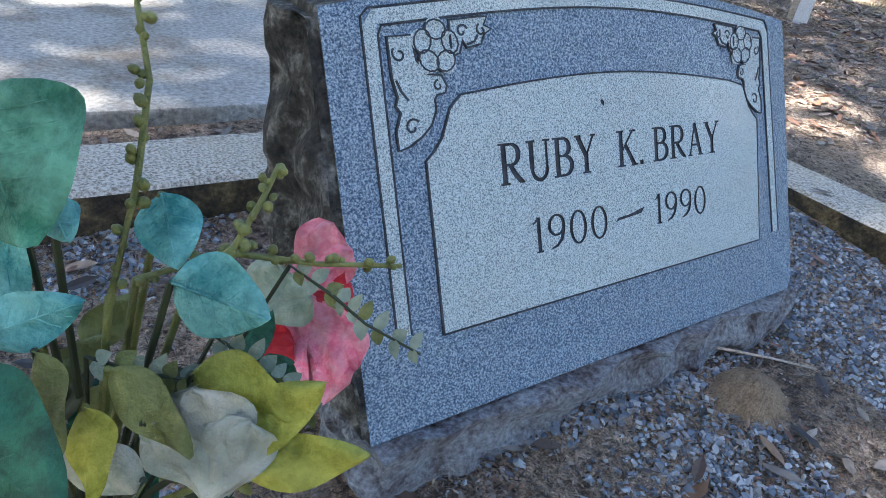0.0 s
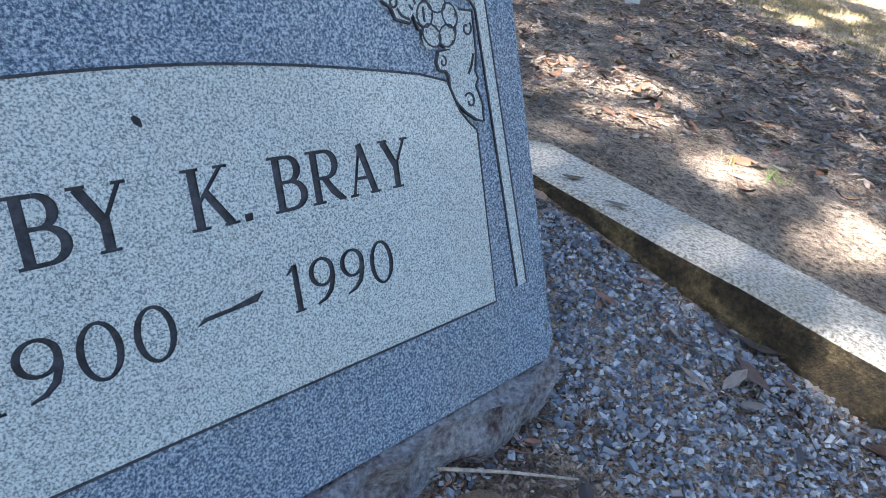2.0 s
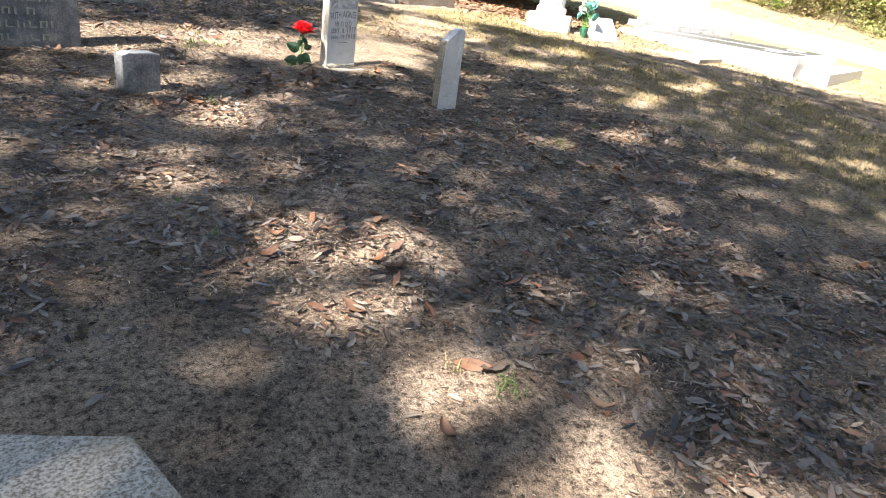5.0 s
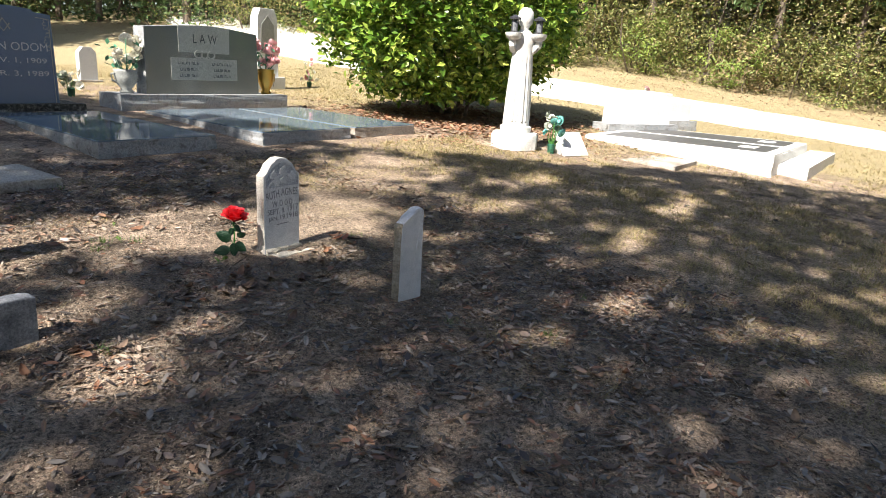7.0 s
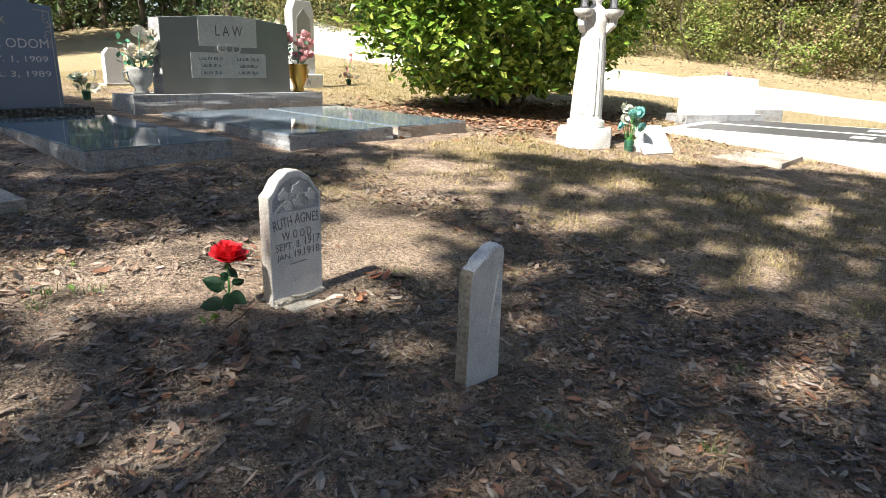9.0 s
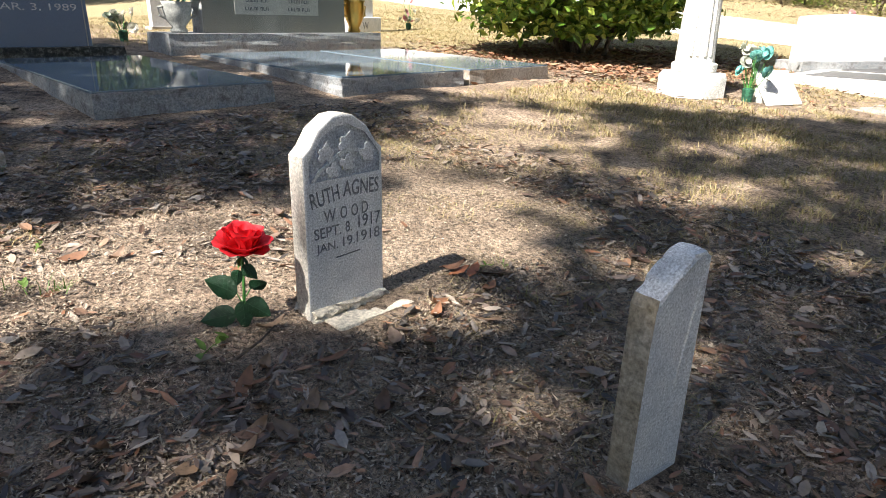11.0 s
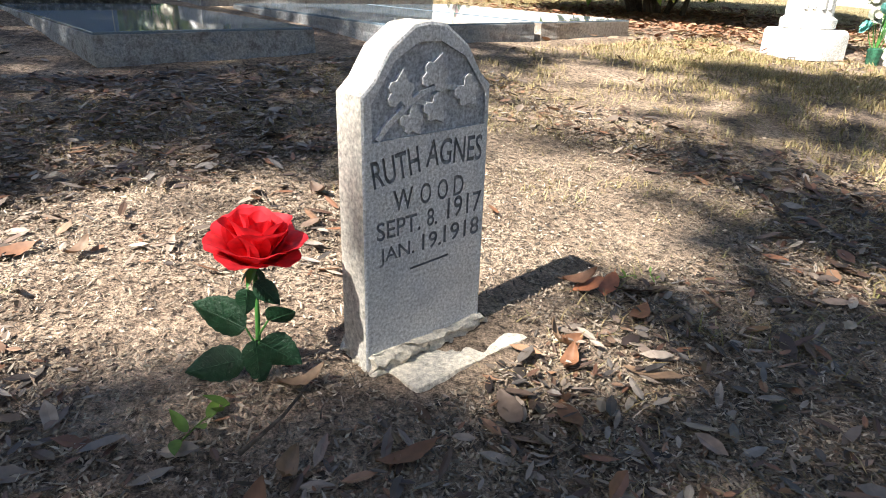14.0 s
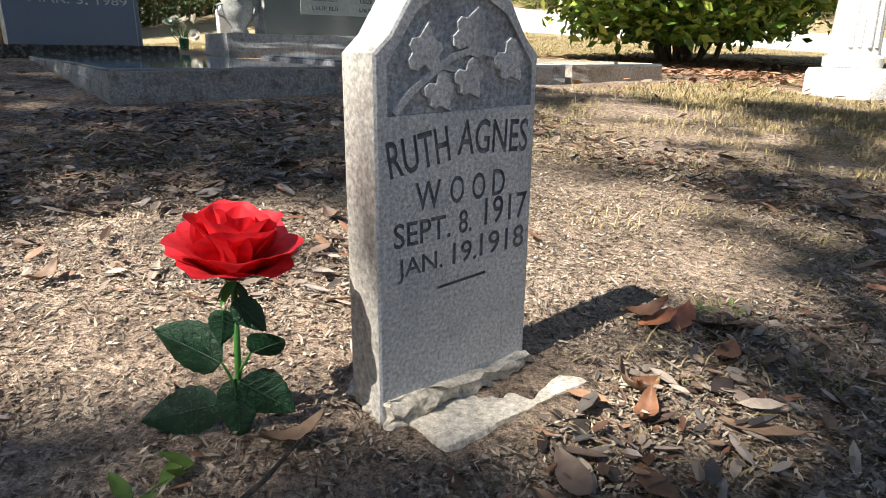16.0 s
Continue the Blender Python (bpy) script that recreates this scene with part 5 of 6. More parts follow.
def build_shade_trees():
    rnd = random.Random(5)
    cot = math.cos(SUN_EL) / math.sin(SUN_EL)
    hx, hy = -math.cos(SUN_AZ) * cot, -math.sin(SUN_AZ) * cot
    crowns = {}
    trunks = [W(-9.4, 0.4), W(-8.6, 5.4), W(-5.0, -3.4), W(-4.2, 8.6)]
    step = 0.085
    u = -2.5
    while u < 12.5:
        n = -3.0
        while n < 10.2:
            un, nn = u + rnd.uniform(-0.5, 0.5) * step, n + rnd.uniform(-0.5, 0.5) * step
            if rnd.random() > sunlit(un, nn):
                g = W(un, nn)
                h = rnd.uniform(9.0, 13.5)
                p = Vector((g.x + hx * h, g.y + hy * h, g.z + h))
                k = min(range(4), key=lambda i: (trunks[i].x - p.x) ** 2 + (trunks[i].y - p.y) ** 2)
                crowns.setdefault(k, []).append(p)
                if u < 1.8 and 0.2 < n < 1.6:
                    crowns[k].append(p + Vector((rnd.gauss(0, 0.05), rnd.gauss(0, 0.05), -0.4 * rnd.random())))
            n += step
        u += step
    for k, pts in sorted(crowns.items()):
        base = trunks[k]
        t = thing("shade_tree", pose(base.x, base.y, base.z), "unseen shade tree with a leafy crown shaped to cast flecks", "tree", group="shade trees")
        v, f = [], []
        for p in pts:
            q = p - base
            d = Vector((rnd.gauss(0, 1), rnd.gauss(0, 1), rnd.gauss(0, 0.5))).normalized() * 0.1
            s = d.cross(TO_SUN).normalized() * 0.078
            b = len(v)
            v += [q - d, q + s, q + d, q - s]
            f += [(b, b + 1, b + 2, b + 3)]
        cloud_part("crown", v, f, M_SHADELEAF, t)
        bm = bmesh.new()
        c = sum((p - base for p in pts), Vector()) / len(pts)
        tube(bm, [(0, 0, -0.3), (0.1, 0.05, 2.0), (c.x * 0.2, c.y * 0.2, 5.5), (c.x * 0.5, c.y * 0.5, 9.0)], 0.34, 0.16, 10)
        for i in range(14):
            q = pts[rnd.randrange(len(pts))] - base
            tube(bm, [(c.x * 0.2, c.y * 0.2, 5.5), Vector((c.x * 0.25 + q.x * 0.3, c.y * 0.25 + q.y * 0.3, 8.2)), q], 0.05, 0.012, 5)
        part("trunk", bm, M_BARK, t)


build_shade_trees()


# ---- gravel, litter, grass ----
CUBE = [(-1, -1, -1), (1, -1, -1), (1, 1, -1), (-1, 1, -1), (-1, -1, 1), (1, -1, 1), (1, 1, 1), (-1, 1, 1)]
CUBE_F = [(0, 3, 2, 1), (4, 5, 6, 7), (0, 1, 5, 4), (1, 2, 6, 5), (2, 3, 7, 6), (3, 0, 4, 7)]


def in_marker(u, n):
    return 0.27 < u < 1.23 and 0.5 < n < 0.81


def build_gravel():
    rnd = random.Random(3)
    verts, faces = [], []
    for _ in range(80000):
        u, n = rnd.uniform(-0.9, 1.66), rnd.uniform(-0.75, 1.17)
        if in_marker(u, n) or (u + n * 0.9 > 2.55):
            continue
        bare = noise.noise((u * 3.2, n * 3.2, 1)) + (0.45 if n < 0.42 and u < 1.2 else 0) + (0.7 if u < 0.38 else 0)
        if bare > rnd.uniform(0.2, 0.7):
            continue
        p = W(u, n)
        z = surf(p.x, p.y)
        s = rnd.uniform(0.002, 0.005) * (1.5 if rnd.random() < 0.12 else 1.0)
        q = Euler((rnd.gauss(0, 0.5), rnd.gauss(0, 0.5), rnd.uniform(0, 6.28))).to_matrix()
        dims = (s * rnd.uniform(0.9, 1.6), s * rnd.uniform(0.6, 1.0), s * rnd.uniform(0.35, 0.7))
        b = len(verts)
        for c in CUBE:
            k = rnd.uniform(0.6, 1.05) if c[2] > 0 else rnd.uniform(0.75, 1.1)
            verts.append(Vector((p.x, p.y, z + s * 0.4)) + q @ Vector((c[0] * dims[0] * k, c[1] * dims[1] * k, c[2] * dims[2])))
        faces += [tuple(b + i for i in f) for f in CUBE_F]
    stuff("gravel", verts, faces, M_GRAVEL, "blue-grey crushed gravel in the kerbed plot", "gravel")


build_gravel()


def blocked(u, n):
    """Places where stones stand."""
    return (4.32 < u < 4.62 and 3.26 < n < 3.47) or (4.43 < u < 4.6 and 2.47 < n < 2.57) or (2.88 < u < 3.07 and 3.12 < n < 3.22) or (2.05 < u < 3.07 and 3.97 < n < 4.15) or (4.5 < u < 8.5 and n > 5.53) or (2.85 < u < 4.05 and 5.08 < n < 7.25) or (u < 1.87 and n < 1.4) or (u < 1.05 and 1.6 < n < 3.62) or (math.hypot(u - 9.05, n - 4.7) < 0.32)


def litter_weight(u, n):
    """How thick the fallen leaves lie: drifts, thin where the sandy path is worn."""
    w = 0.5 + 0.9 * noise.noise((u * 0.8, n * 0.8, 40)) + 0.5 * noise.noise((u * 3, n * 3, 41))
    if 3.2 < u < 5.6 and 3.28 < n < 4.3:
        w -= 0.5 if u > 3.95 else 0.2
    elif 2.4 < u < 6.0 and 0.9 < n < 3.3:
        w += 0.1
    if 1.8 < u < 2.75 and n < 1.4:
        w -= 0.35
    elif 2.75 < u < 5.4 and n < 3.2:
        w += 0.1
    if u > 6.0 and n < 4.4:
        w -= 0.15
    return w


def build_litter():
    rnd = random.Random(11)
    verts, faces = [], []
    tries = 0
    while tries < 150000:
        tries += 1
        if rnd.random() < 0.72:
            u, n = rnd.uniform(1.7, 6.2), rnd.uniform(-0.8, 5.6)
        else:
            u, n = rnd.uniform(-0.6, 11.0), rnd.uniform(-1.5, 9.0)
        if blocked(u, n) or rnd.random() > litter_weight(u, n):
            continue
        p = W(u, n)
        small = rnd.random() < 0.8
        L = rnd.uniform(0.009, 0.03) if small else rnd.uniform(0.032, 0.066)
        bent_leaf(verts, faces, (p.x, p.y, surf(p.x, p.y) + rnd.uniform(0.003, 0.018)), L, L * rnd.uniform(0.22, 0.46), rnd.uniform(0, 6.28), rnd)
    # leaves blown into the kerbed plot and along its back kerb
    for _ in range(620):
        u, n = rnd.uniform(-0.8, 1.65), rnd.uniform(-0.7, 1.16)
        near = (1.16 - n < 0.16) or (u > 1.45) or (n < 0.48 and u < 1.25)
        if in_marker(u, n) or (not near and rnd.random() < 0.75) or (u + n * 0.9 > 2.55):
            continue
        p = W(u, n)
        L = rnd.uniform(0.02, 0.07)
        bent_leaf(verts, faces, (p.x, p.y, surf(p.x, p.y) + rnd.uniform(0.008, 0.018)), L, L * rnd.uniform(0.25, 0.45), rnd.uniform(0, 6.28), rnd)
    stuff("leaf_litter", verts, faces, M_LITTER, "brown dry fallen leaves strewn over the soil", "leaf litter")
    # crumbs of bark, leaf and straw: pale ones on the sand, dark mulch in the plot
    for where in ("sand", "plot"):
        verts, faces = [], []
        for _ in range(300000 if where == "sand" else 75000):
            if where == "plot":
                u, n = rnd.uniform(-0.8, 1.66), rnd.uniform(-0.75, 1.17)
                if in_marker(u, n) or u + n * 0.9 > 2.55:
                    continue
            else:
                u, n = (rnd.uniform(3.2, 6.0), rnd.uniform(2.4, 4.8)) if rnd.random() < 0.5 else (rnd.uniform(1.8, 6.0), rnd.uniform(-0.8, 4.5))
                if blocked(u, n) or rnd.random() > 0.55 + litter_weight(u, n):
                    continue
            p = W(u, n)
            long = rnd.random() < 0.07
            L, wd, a = rnd.uniform(0.002, 0.008) * (2.2 if long else 1.0), rnd.uniform(0.0008, 0.0024), rnd.uniform(0, 6.28)
            d, s = Vector((math.cos(a), math.sin(a), rnd.gauss(0, 0.35))) * L, Vector((-math.sin(a), math.cos(a), rnd.gauss(0, 0.4))) * wd
            q = Vector((p.x, p.y, surf(p.x, p.y) + rnd.uniform(0.001, 0.008)))
            b = len(verts)
            verts += [q - d, q + s, q + d, q - s]
            faces.append((b, b + 1, b + 2, b + 3))
        stuff("bark_crumbs" if where == "sand" else "mulch", verts, faces, M_CRUMB if where == "sand" else M_LITTER, "crumbled bark and straw bits over sandy soil" if where == "sand" else "dark bark mulch among the gravel", "litter")


build_litter()


def blades(rnd, verts, faces, p, h, lean, w):
    a = rnd.uniform(0, 6.28)
    d = Vector((math.cos(a), math.sin(a), 0))
    s = Vector((-d.y, d.x, 0)) * w
    b = len(verts)
    m = p + Vector((0, 0, h * 0.6)) + d * lean * 0.35
    verts += [p - s, p + s, m + s * 0.7, m - s * 0.7, p + Vector((0, 0, h)) + d * lean]
    faces += [(b, b + 1, b + 2, b + 3), (b + 3, b + 2, b + 4)]


def build_grass():
    rnd = random.Random(17)
    verts, faces = [], []
    tuft = 0
    while tuft < 62000:
        tuft += 1
        if rnd.random() < 0.55:
            u, n = rnd.uniform(3.4, 9.5), rnd.uniform(-1.2, 5.4)
        else:
            u, n = rnd.uniform(2.0, 15.0), rnd.uniform(-2.0, 15.0)
        if blocked(u, n):
            continue
        w = 0.15 + 0.9 * noise.noise((u * 0.7, n * 0.7, 60)) + 0.6 * noise.noise((u * 2.4, n * 2.4, 61)) + (0.3 if u > 5.4 else -0.12) + (0.25 if n > 8.4 else 0)
        if rnd.random() > w:
            continue
        p = W(u, n)
        z = surf(p.x, p.y)
        for _ in range(rnd.randint(4, 8)):
            q = Vector((p.x + rnd.gauss(0, 0.025), p.y + rnd.gauss(0, 0.025), z - 0.003))
            h = rnd.uniform(0.005, 0.028) * (1.0 if u < 6.2 else 1.5)
            blades(rnd, verts, faces, q, h, rnd.uniform(0.015, 0.06), rnd.uniform(0.0008, 0.0018) * (1 + 0.25 * max(0, u - 4.5)))
    stuff("dry_grass", verts, faces, M_STRAW, "short dry straw-coloured grass", "grass")
    verts, faces = [], []
    for _ in range(13000):
        u, n = rnd.uniform(10.0, 24.0), rnd.uniform(-2.0, 9.5)
        if rnd.random() < 0.45:
            u, n = rnd.uniform(6.0, 16.0), rnd.uniform(9.0, 18.0)
        if 11.0 < u < 14.5 and 1.3 < n < 5.4:
            continue
        p = W(u, n)
        z = surf(p.x, p.y)
        for _ in range(9):
            q = Vector((p.x + rnd.gauss(0, 0.12), p.y + rnd.gauss(0, 0.12), z - 0.003))
            blades(rnd, verts, faces, q, rnd.uniform(0.015, 0.04), rnd.uniform(0.02, 0.06), 0.0035)
    stuff("far_grass", verts, faces, M_STRAW, "pale dry grass of the open slope", "grass")


build_grass()


def build_weeds():
    rnd = random.Random(23)
    spots = [(2.66, 0.70, 6), (2.62, 0.84, 4), (1.70, 0.36, 3), (1.46, 1.1, 2), (3.72, 3.98, 12), (3.66, 3.9, 9), (3.85, 3.9, 8), (4.72, 1.8, 8), (4.9, 3.1, 5), (5.35, 2.95, 5), (3.2, 2.9, 5), (5.3, 1.9, 8), (3.95, 5.0, 6), (5.9, 3.9, 6), (4.42, 2.2, 4), (6.4, 2.4, 7), (2.48, 1.75, 3), (3.6, 4.7, 6)]
    for u, n, k in spots:
        p = W(u, n)
        t = thing("grass_tuft", pose(p.x, p.y, surf(p.x, p.y)), "small green and straw grass tuft in sandy soil", "weed", group="grass tufts")
        v, f = [], []
        for _ in range(k * 3):
            blades(rnd, v, f, Vector((rnd.gauss(0, 0.018), rnd.gauss(0, 0.018), -0.003)), rnd.uniform(0.02, 0.055), rnd.uniform(0.015, 0.06), 0.0018)
        cloud_part("grass_blade", v, f, M_GREENGRASS if rnd.random() < 0.6 else M_STRAW, t)["kind"] = "stuff"


build_weeds()


def leaf_mesh(seed, length, width, mat, curl):
    """A single larger leaf with a raised midrib line and wavy rim."""
    rnd = random.Random(seed)
    bm = bmesh.new()
    rows = []
    for i in range(9):
        f = i / 8
        w = width * 0.5 * math.sin(math.pi * min(1, f * 0.96 + 0.03)) ** 0.8
        x = (f - 0.5) * length
        zz = curl * length * (f - 0.45) ** 2 * 1.6
        rows.append([bm.verts.new((x, k * w, zz + abs(k) * curl * width * 0.35 + rnd.uniform(-0.002, 0.002) * abs(k))) for k in (-1, -0.5, 0, 0.5, 1)])
    for a, b in zip(rows, rows[1:]):
        for k in range(4):
            bm.faces.new((a[k], b[k], b[k + 1], a[k + 1]))
    tube(bm, [(-length * 0.62, 0, curl * length * 0.5), (-length * 0.48, 0, curl * length * 0.34)], 0.001, 0.0012, 4)
    me = bpy.data.meshes.new("fallen_leaf")
    bm.to_mesh(me)
    bm.free()
    me.materials.append(mat)
    me.shade_smooth()
    return me


def build_big_leaves():
    rnd = random.Random(29)
    kinds = [leaf_mesh(1, 0.088, 0.036, M_BIGLEAF, 0.25), leaf_mesh(2, 0.075, 0.034, M_BIGLEAF, 0.5), leaf_mesh(3, 0.1, 0.034, M_BIGLEAF, 0.15), leaf_mesh(4, 0.06, 0.03, M_BIGLEAF, 0.7)]
    red = leafy("russet_leaf", [(0.34, 0.12, 0.055), (0.42, 0.16, 0.08)], 0.6, per="object")
    kinds_red = [leaf_mesh(5, 0.07, 0.045, red, 0.1)]
    spots = [(1.5, 0.83, 1), (1.72, 0.715, 0), (1.74, 0.85, 0), (1.3, 0.78, 0), (1.64, 0.33, 0), (1.56, 0.3, 0), (1.62, 0.08, 0), (2.66, 0.82, 0), (2.7, 0.78, 0), (4.83, 3.33, 1), (4.87, 3.31, 1)]
    for _ in range(150):
        u, n = rnd.uniform(2.0, 5.9), rnd.uniform(-0.6, 4.6)
        if rnd.random() < 0.3:
            u, n = rnd.gauss(4.1, 0.3), rnd.gauss(3.25, 0.14)
        if not blocked(u, n) and rnd.random() < 0.25 + litter_weight(u, n):
            spots.append((u, n, 0))
    for u, n, r in spots:
        p = W(u, n)
        on_kerb = 1.66 < u < 1.86 and n < 1.0
        ob = new("fallen_leaf", kinds_red[0] if r else kinds[2] if on_kerb else kinds[rnd.randrange(4)])
        z = 0.143 if on_kerb else surf(p.x, p.y) + 0.012
        ob.matrix_world = pose(p.x, p.y, z, rnd.gauss(0, 12) * (not on_kerb), rnd.gauss(0, 12) * (not on_kerb), rnd.uniform(0, 360))
        ob.scale = (0.55, 0.55, 0.3) if on_kerb else (1, 1, 1)
        tagged(ob, "russet oval fallen leaf lying flat" if r else "curled brown dry fallen leaf on the ground", "leaf", group="fallen leaves")


build_big_leaves()


def build_sand_mound():
    bm = bmesh.new()
    rings = []
    for i in range(10):
        r = 0.125 * i / 9
        rings.append([bm.verts.new((r * 1.1 * math.cos(a) * (1 + 0.3 * noise.noise((2 * math.cos(a), 2 * math.sin(a), 1))), r * 0.75 * math.sin(a), 0.055 * (0.5 + 0.5 * math.cos(math.pi * i / 9)) + 0.012 * noise.noise((r * 40 * math.cos(a), r * 40 * math.sin(a), 2)) + 0.006 * noise.noise((r * 130 * math.cos(a), r * 130 * math.sin(a), 7)) - 0.012)) for a in [2 * math.pi * k / 24 for k in range(24)]])
    for a, b in zip(rings, rings[1:]):
        for k in range(24):
            bm.faces.new((a[k], b[k], b[(k + 1) % 24], a[(k + 1) % 24])) if a is not rings[0] else None
    bm.faces.new(rings[1])
    ob = bm_object("sand_mound", bm, mottled("ant_hill_sand", (0.3, 0.2, 0.12), (0.42, 0.3, 0.19), 20.0, 0.95, 220.0, 0.9, 0.006), True)
    p = W(0.98, 0.375)
    ob.matrix_world = pose(p.x, p.y, surf(p.x, p.y), 0, 0, 40)
    tagged(ob, "small heap of fine tan sand by the marker", "sand heap")


build_sand_mound()


def twig(points, r, label, mat):
    bm = tube(bmesh.new(), points, r, r * 0.6, 6)
    ob = bm_object("twig", bm, mat, True)
    return tagged(ob, label, "twig", group="twigs")


M_PALETWIG = mottled("pale_dry_stalk", (0.45, 0.38, 0.32), (0.6, 0.52, 0.45), 30.0)
a, b = W(0.99, 0.46), W(1.15, 0.35)
twig([a + Vector((0, 0, 0.03)), a.lerp(b, 0.5) + Vector((0.003, 0.002, 0.026)), b + Vector((0, 0, 0.02))], 0.0028, "thin pale dry stalk lying on gravel", M_PALETWIG)
a, b = W(4.07, 3.31), W(4.2, 3.36)
twig([a + Vector((0, 0, 0.012)), a.lerp(b, 0.6) + Vector((0.002, -0.008, 0.02)), b + Vector((0, 0, 0.028))], 0.0035, "grey-brown dry twig on leaf litter", M_BARK)
rt = random.Random(41)
for _ in range(26):
    u, n = rt.uniform(2.1, 5.6), rt.uniform(-0.3, 4.4)
    if rt.random() < 0.3:
        u, n = rt.uniform(1.0, 1.6), rt.uniform(-0.5, 1.0)
    elif blocked(u, n):
        continue
    a = W(u, n)
    d = Vector((rt.gauss(0, 1), rt.gauss(0, 1), 0)).normalized() * rt.uniform(0.03, 0.09)
    za, zb = surf(a.x, a.y) + 0.01, surf(a.x + d.x, a.y + d.y) + 0.012
    twig([(a.x, a.y, za), (a.x + d.x * 0.5 + rt.gauss(0, 0.004), a.y + d.y * 0.5, (za + zb) / 2 + 0.004), (a.x + d.x, a.y + d.y, zb)], rt.uniform(0.0012, 0.0025), "thin dry twig among fallen leaves", M_BARK)

# ---- the red cloth rose ----
M_REDPETAL = leafy("red_cloth_petal", [(0.66, 0.012, 0.026), (0.82, 0.045, 0.06), (0.74, 0.026, 0.04)], 0.45, soft=0.3)
M_STEMGREEN = material("green_plastic_stem", (0.07, 0.24, 0.05), 0.45)[0]


def veined_leaf_material(name, dark, light, rough=0.45):
    m, n, l, b = material(name, dark, rough)
    t = noise_node(n, l, 45.0, 6.0, 0.7)
    wide = noise_node(n, l, 16.0, 3.0, 0.6)
    c = ramp(n, l, t.outputs["Fac"], [(0.36, dark), (0.62, light)])
    fade = ramp(n, l, wide.outputs["Fac"], [(0.35, (0.6, 0.62, 0.6)), (0.65, (1.3, 1.28, 1.25))])
    l.new(mix(n, l, 1.0, c.outputs[0], fade.outputs[0], "MULTIPLY"), b.inputs["Base Color"])
    bump(n, l, b, t.outputs["Fac"], 0.9, 0.008)
    return m


M_ROSELEAF = veined_leaf_material("dark_green_cloth_leaf", (0.007, 0.04, 0.016), (0.015, 0.065, 0.028))
M_VEIN = material("pale_leaf_vein", (0.025, 0.085, 0.04), 0.5)[0]


CLOTH_STEPS = [i / 6 - 1 for i in range(13)]


def cloth_leaf(length, width, cup=0.2, wave=0.0, seed=0, serrate=0.0, blunt=False, pleat=0.0):
    """A broad pointed leaf along +x from its stalk, cupped about the midrib."""
    bm = bmesh.new()
    rnd = random.Random(seed)
    rows = []
    for i in range(15):
        f = i / 14
        w = 0.5 * width * (math.sin(math.pi * f ** 0.72) ** 0.8 if 0 < f < 1 else 0.02) * (1 + serrate * (1 if i % 2 else -1))
        if blunt:
            w = 0.5 * width * (min(1.0, 1.5 * f) ** 0.75 + 0.05) * math.sqrt(max(0.0, 1 - f ** 7)) + 0.0008
        bend = -cup * 0.35 * length * f * f
        rag = 1 + (0.05 * length * pleat if f > 0.9 else 0.0)
        rows.append([bm.verts.new((f * length * rag, k * w, bend + cup * 0.5 * width * abs(k) ** 1.4 * math.sin(math.pi * f) + wave * length * math.sin(9 * f + 2.5 * k) * 0.04 * (0.3 + abs(k)) + pleat * width * math.cos(k * 9.5 + seed) * min(1.0, 1.6 * f))) for k in CLOTH_STEPS])
    for a, b in zip(rows, rows[1:]):
        for k in range(len(CLOTH_STEPS) - 1):
            bm.faces.new((a[k], b[k], b[k + 1], a[k + 1]))
    return bm


def leaf_veins(length, width, cup=0.2):
    bm = bmesh.new()

    def at(f, k):
        w = 0.5 * width * math.sin(math.pi * f ** 0.72) ** 0.8
        return Vector((f * length, k * w, -cup * 0.35 * length * f * f + cup * 0.5 * width * abs(k) ** 1.4 * math.sin(math.pi * f) + 0.0006))
    tube(bm, [at(0.02, 0), at(0.35, 0), at(0.7, 0), at(0.96, 0)], 0.0007, 0.0004, 4)
    for f in (0.14, 0.28, 0.42, 0.56, 0.7):
        for s in (-1, 1):
            tube(bm, [at(f, 0), at(min(0.95, f + 0.08), s * 0.4), at(min(0.97, f + 0.15), s * 0.78)], 0.0004, 0.0003, 3)
    return bm


def rose_petal(w, h, cup, curl, seed):
    """A broad petal that rises from the origin, cups inward and rolls its rim outward."""
    rnd = random.Random(seed)
    bm = bmesh.new()
    rows = []
    ph = rnd.uniform(0, 6)
    for i in range(10):
        f = i / 9
        row = []
        for j in range(11):
            k = j / 5 - 1
            ww = w * (0.25 + 0.75 * math.sin(min(1, f * 1.15) * math.pi / 2)) * (1 if f < 0.85 else 1 - (f - 0.85) * 0.5)
            x = k * ww * 0.5
            z = h * (f - 0.2 * abs(k) ** 3.5 * f + 0.02 * f * (1 - abs(k)))
            out = cup * h * math.sin(f * math.pi * 0.5) + curl * h * max(0, f - 0.6) ** 2 * 3.2 - 0.42 * w * k * k * (0.4 + 0.6 * f) * 0.7
            out += 0.012 * h * math.sin(7 * k + ph) * f * 3
            row.append(bm.verts.new((x, -out, z + 0.02 * h * math.sin(5 * k + ph) * f)))
        rows.append(row)
    for a, b in zip(rows, rows[1:]):
        for j in range(10):
            bm.faces.new((a[j], b[j], b[j + 1], a[j + 1]))
    return bm


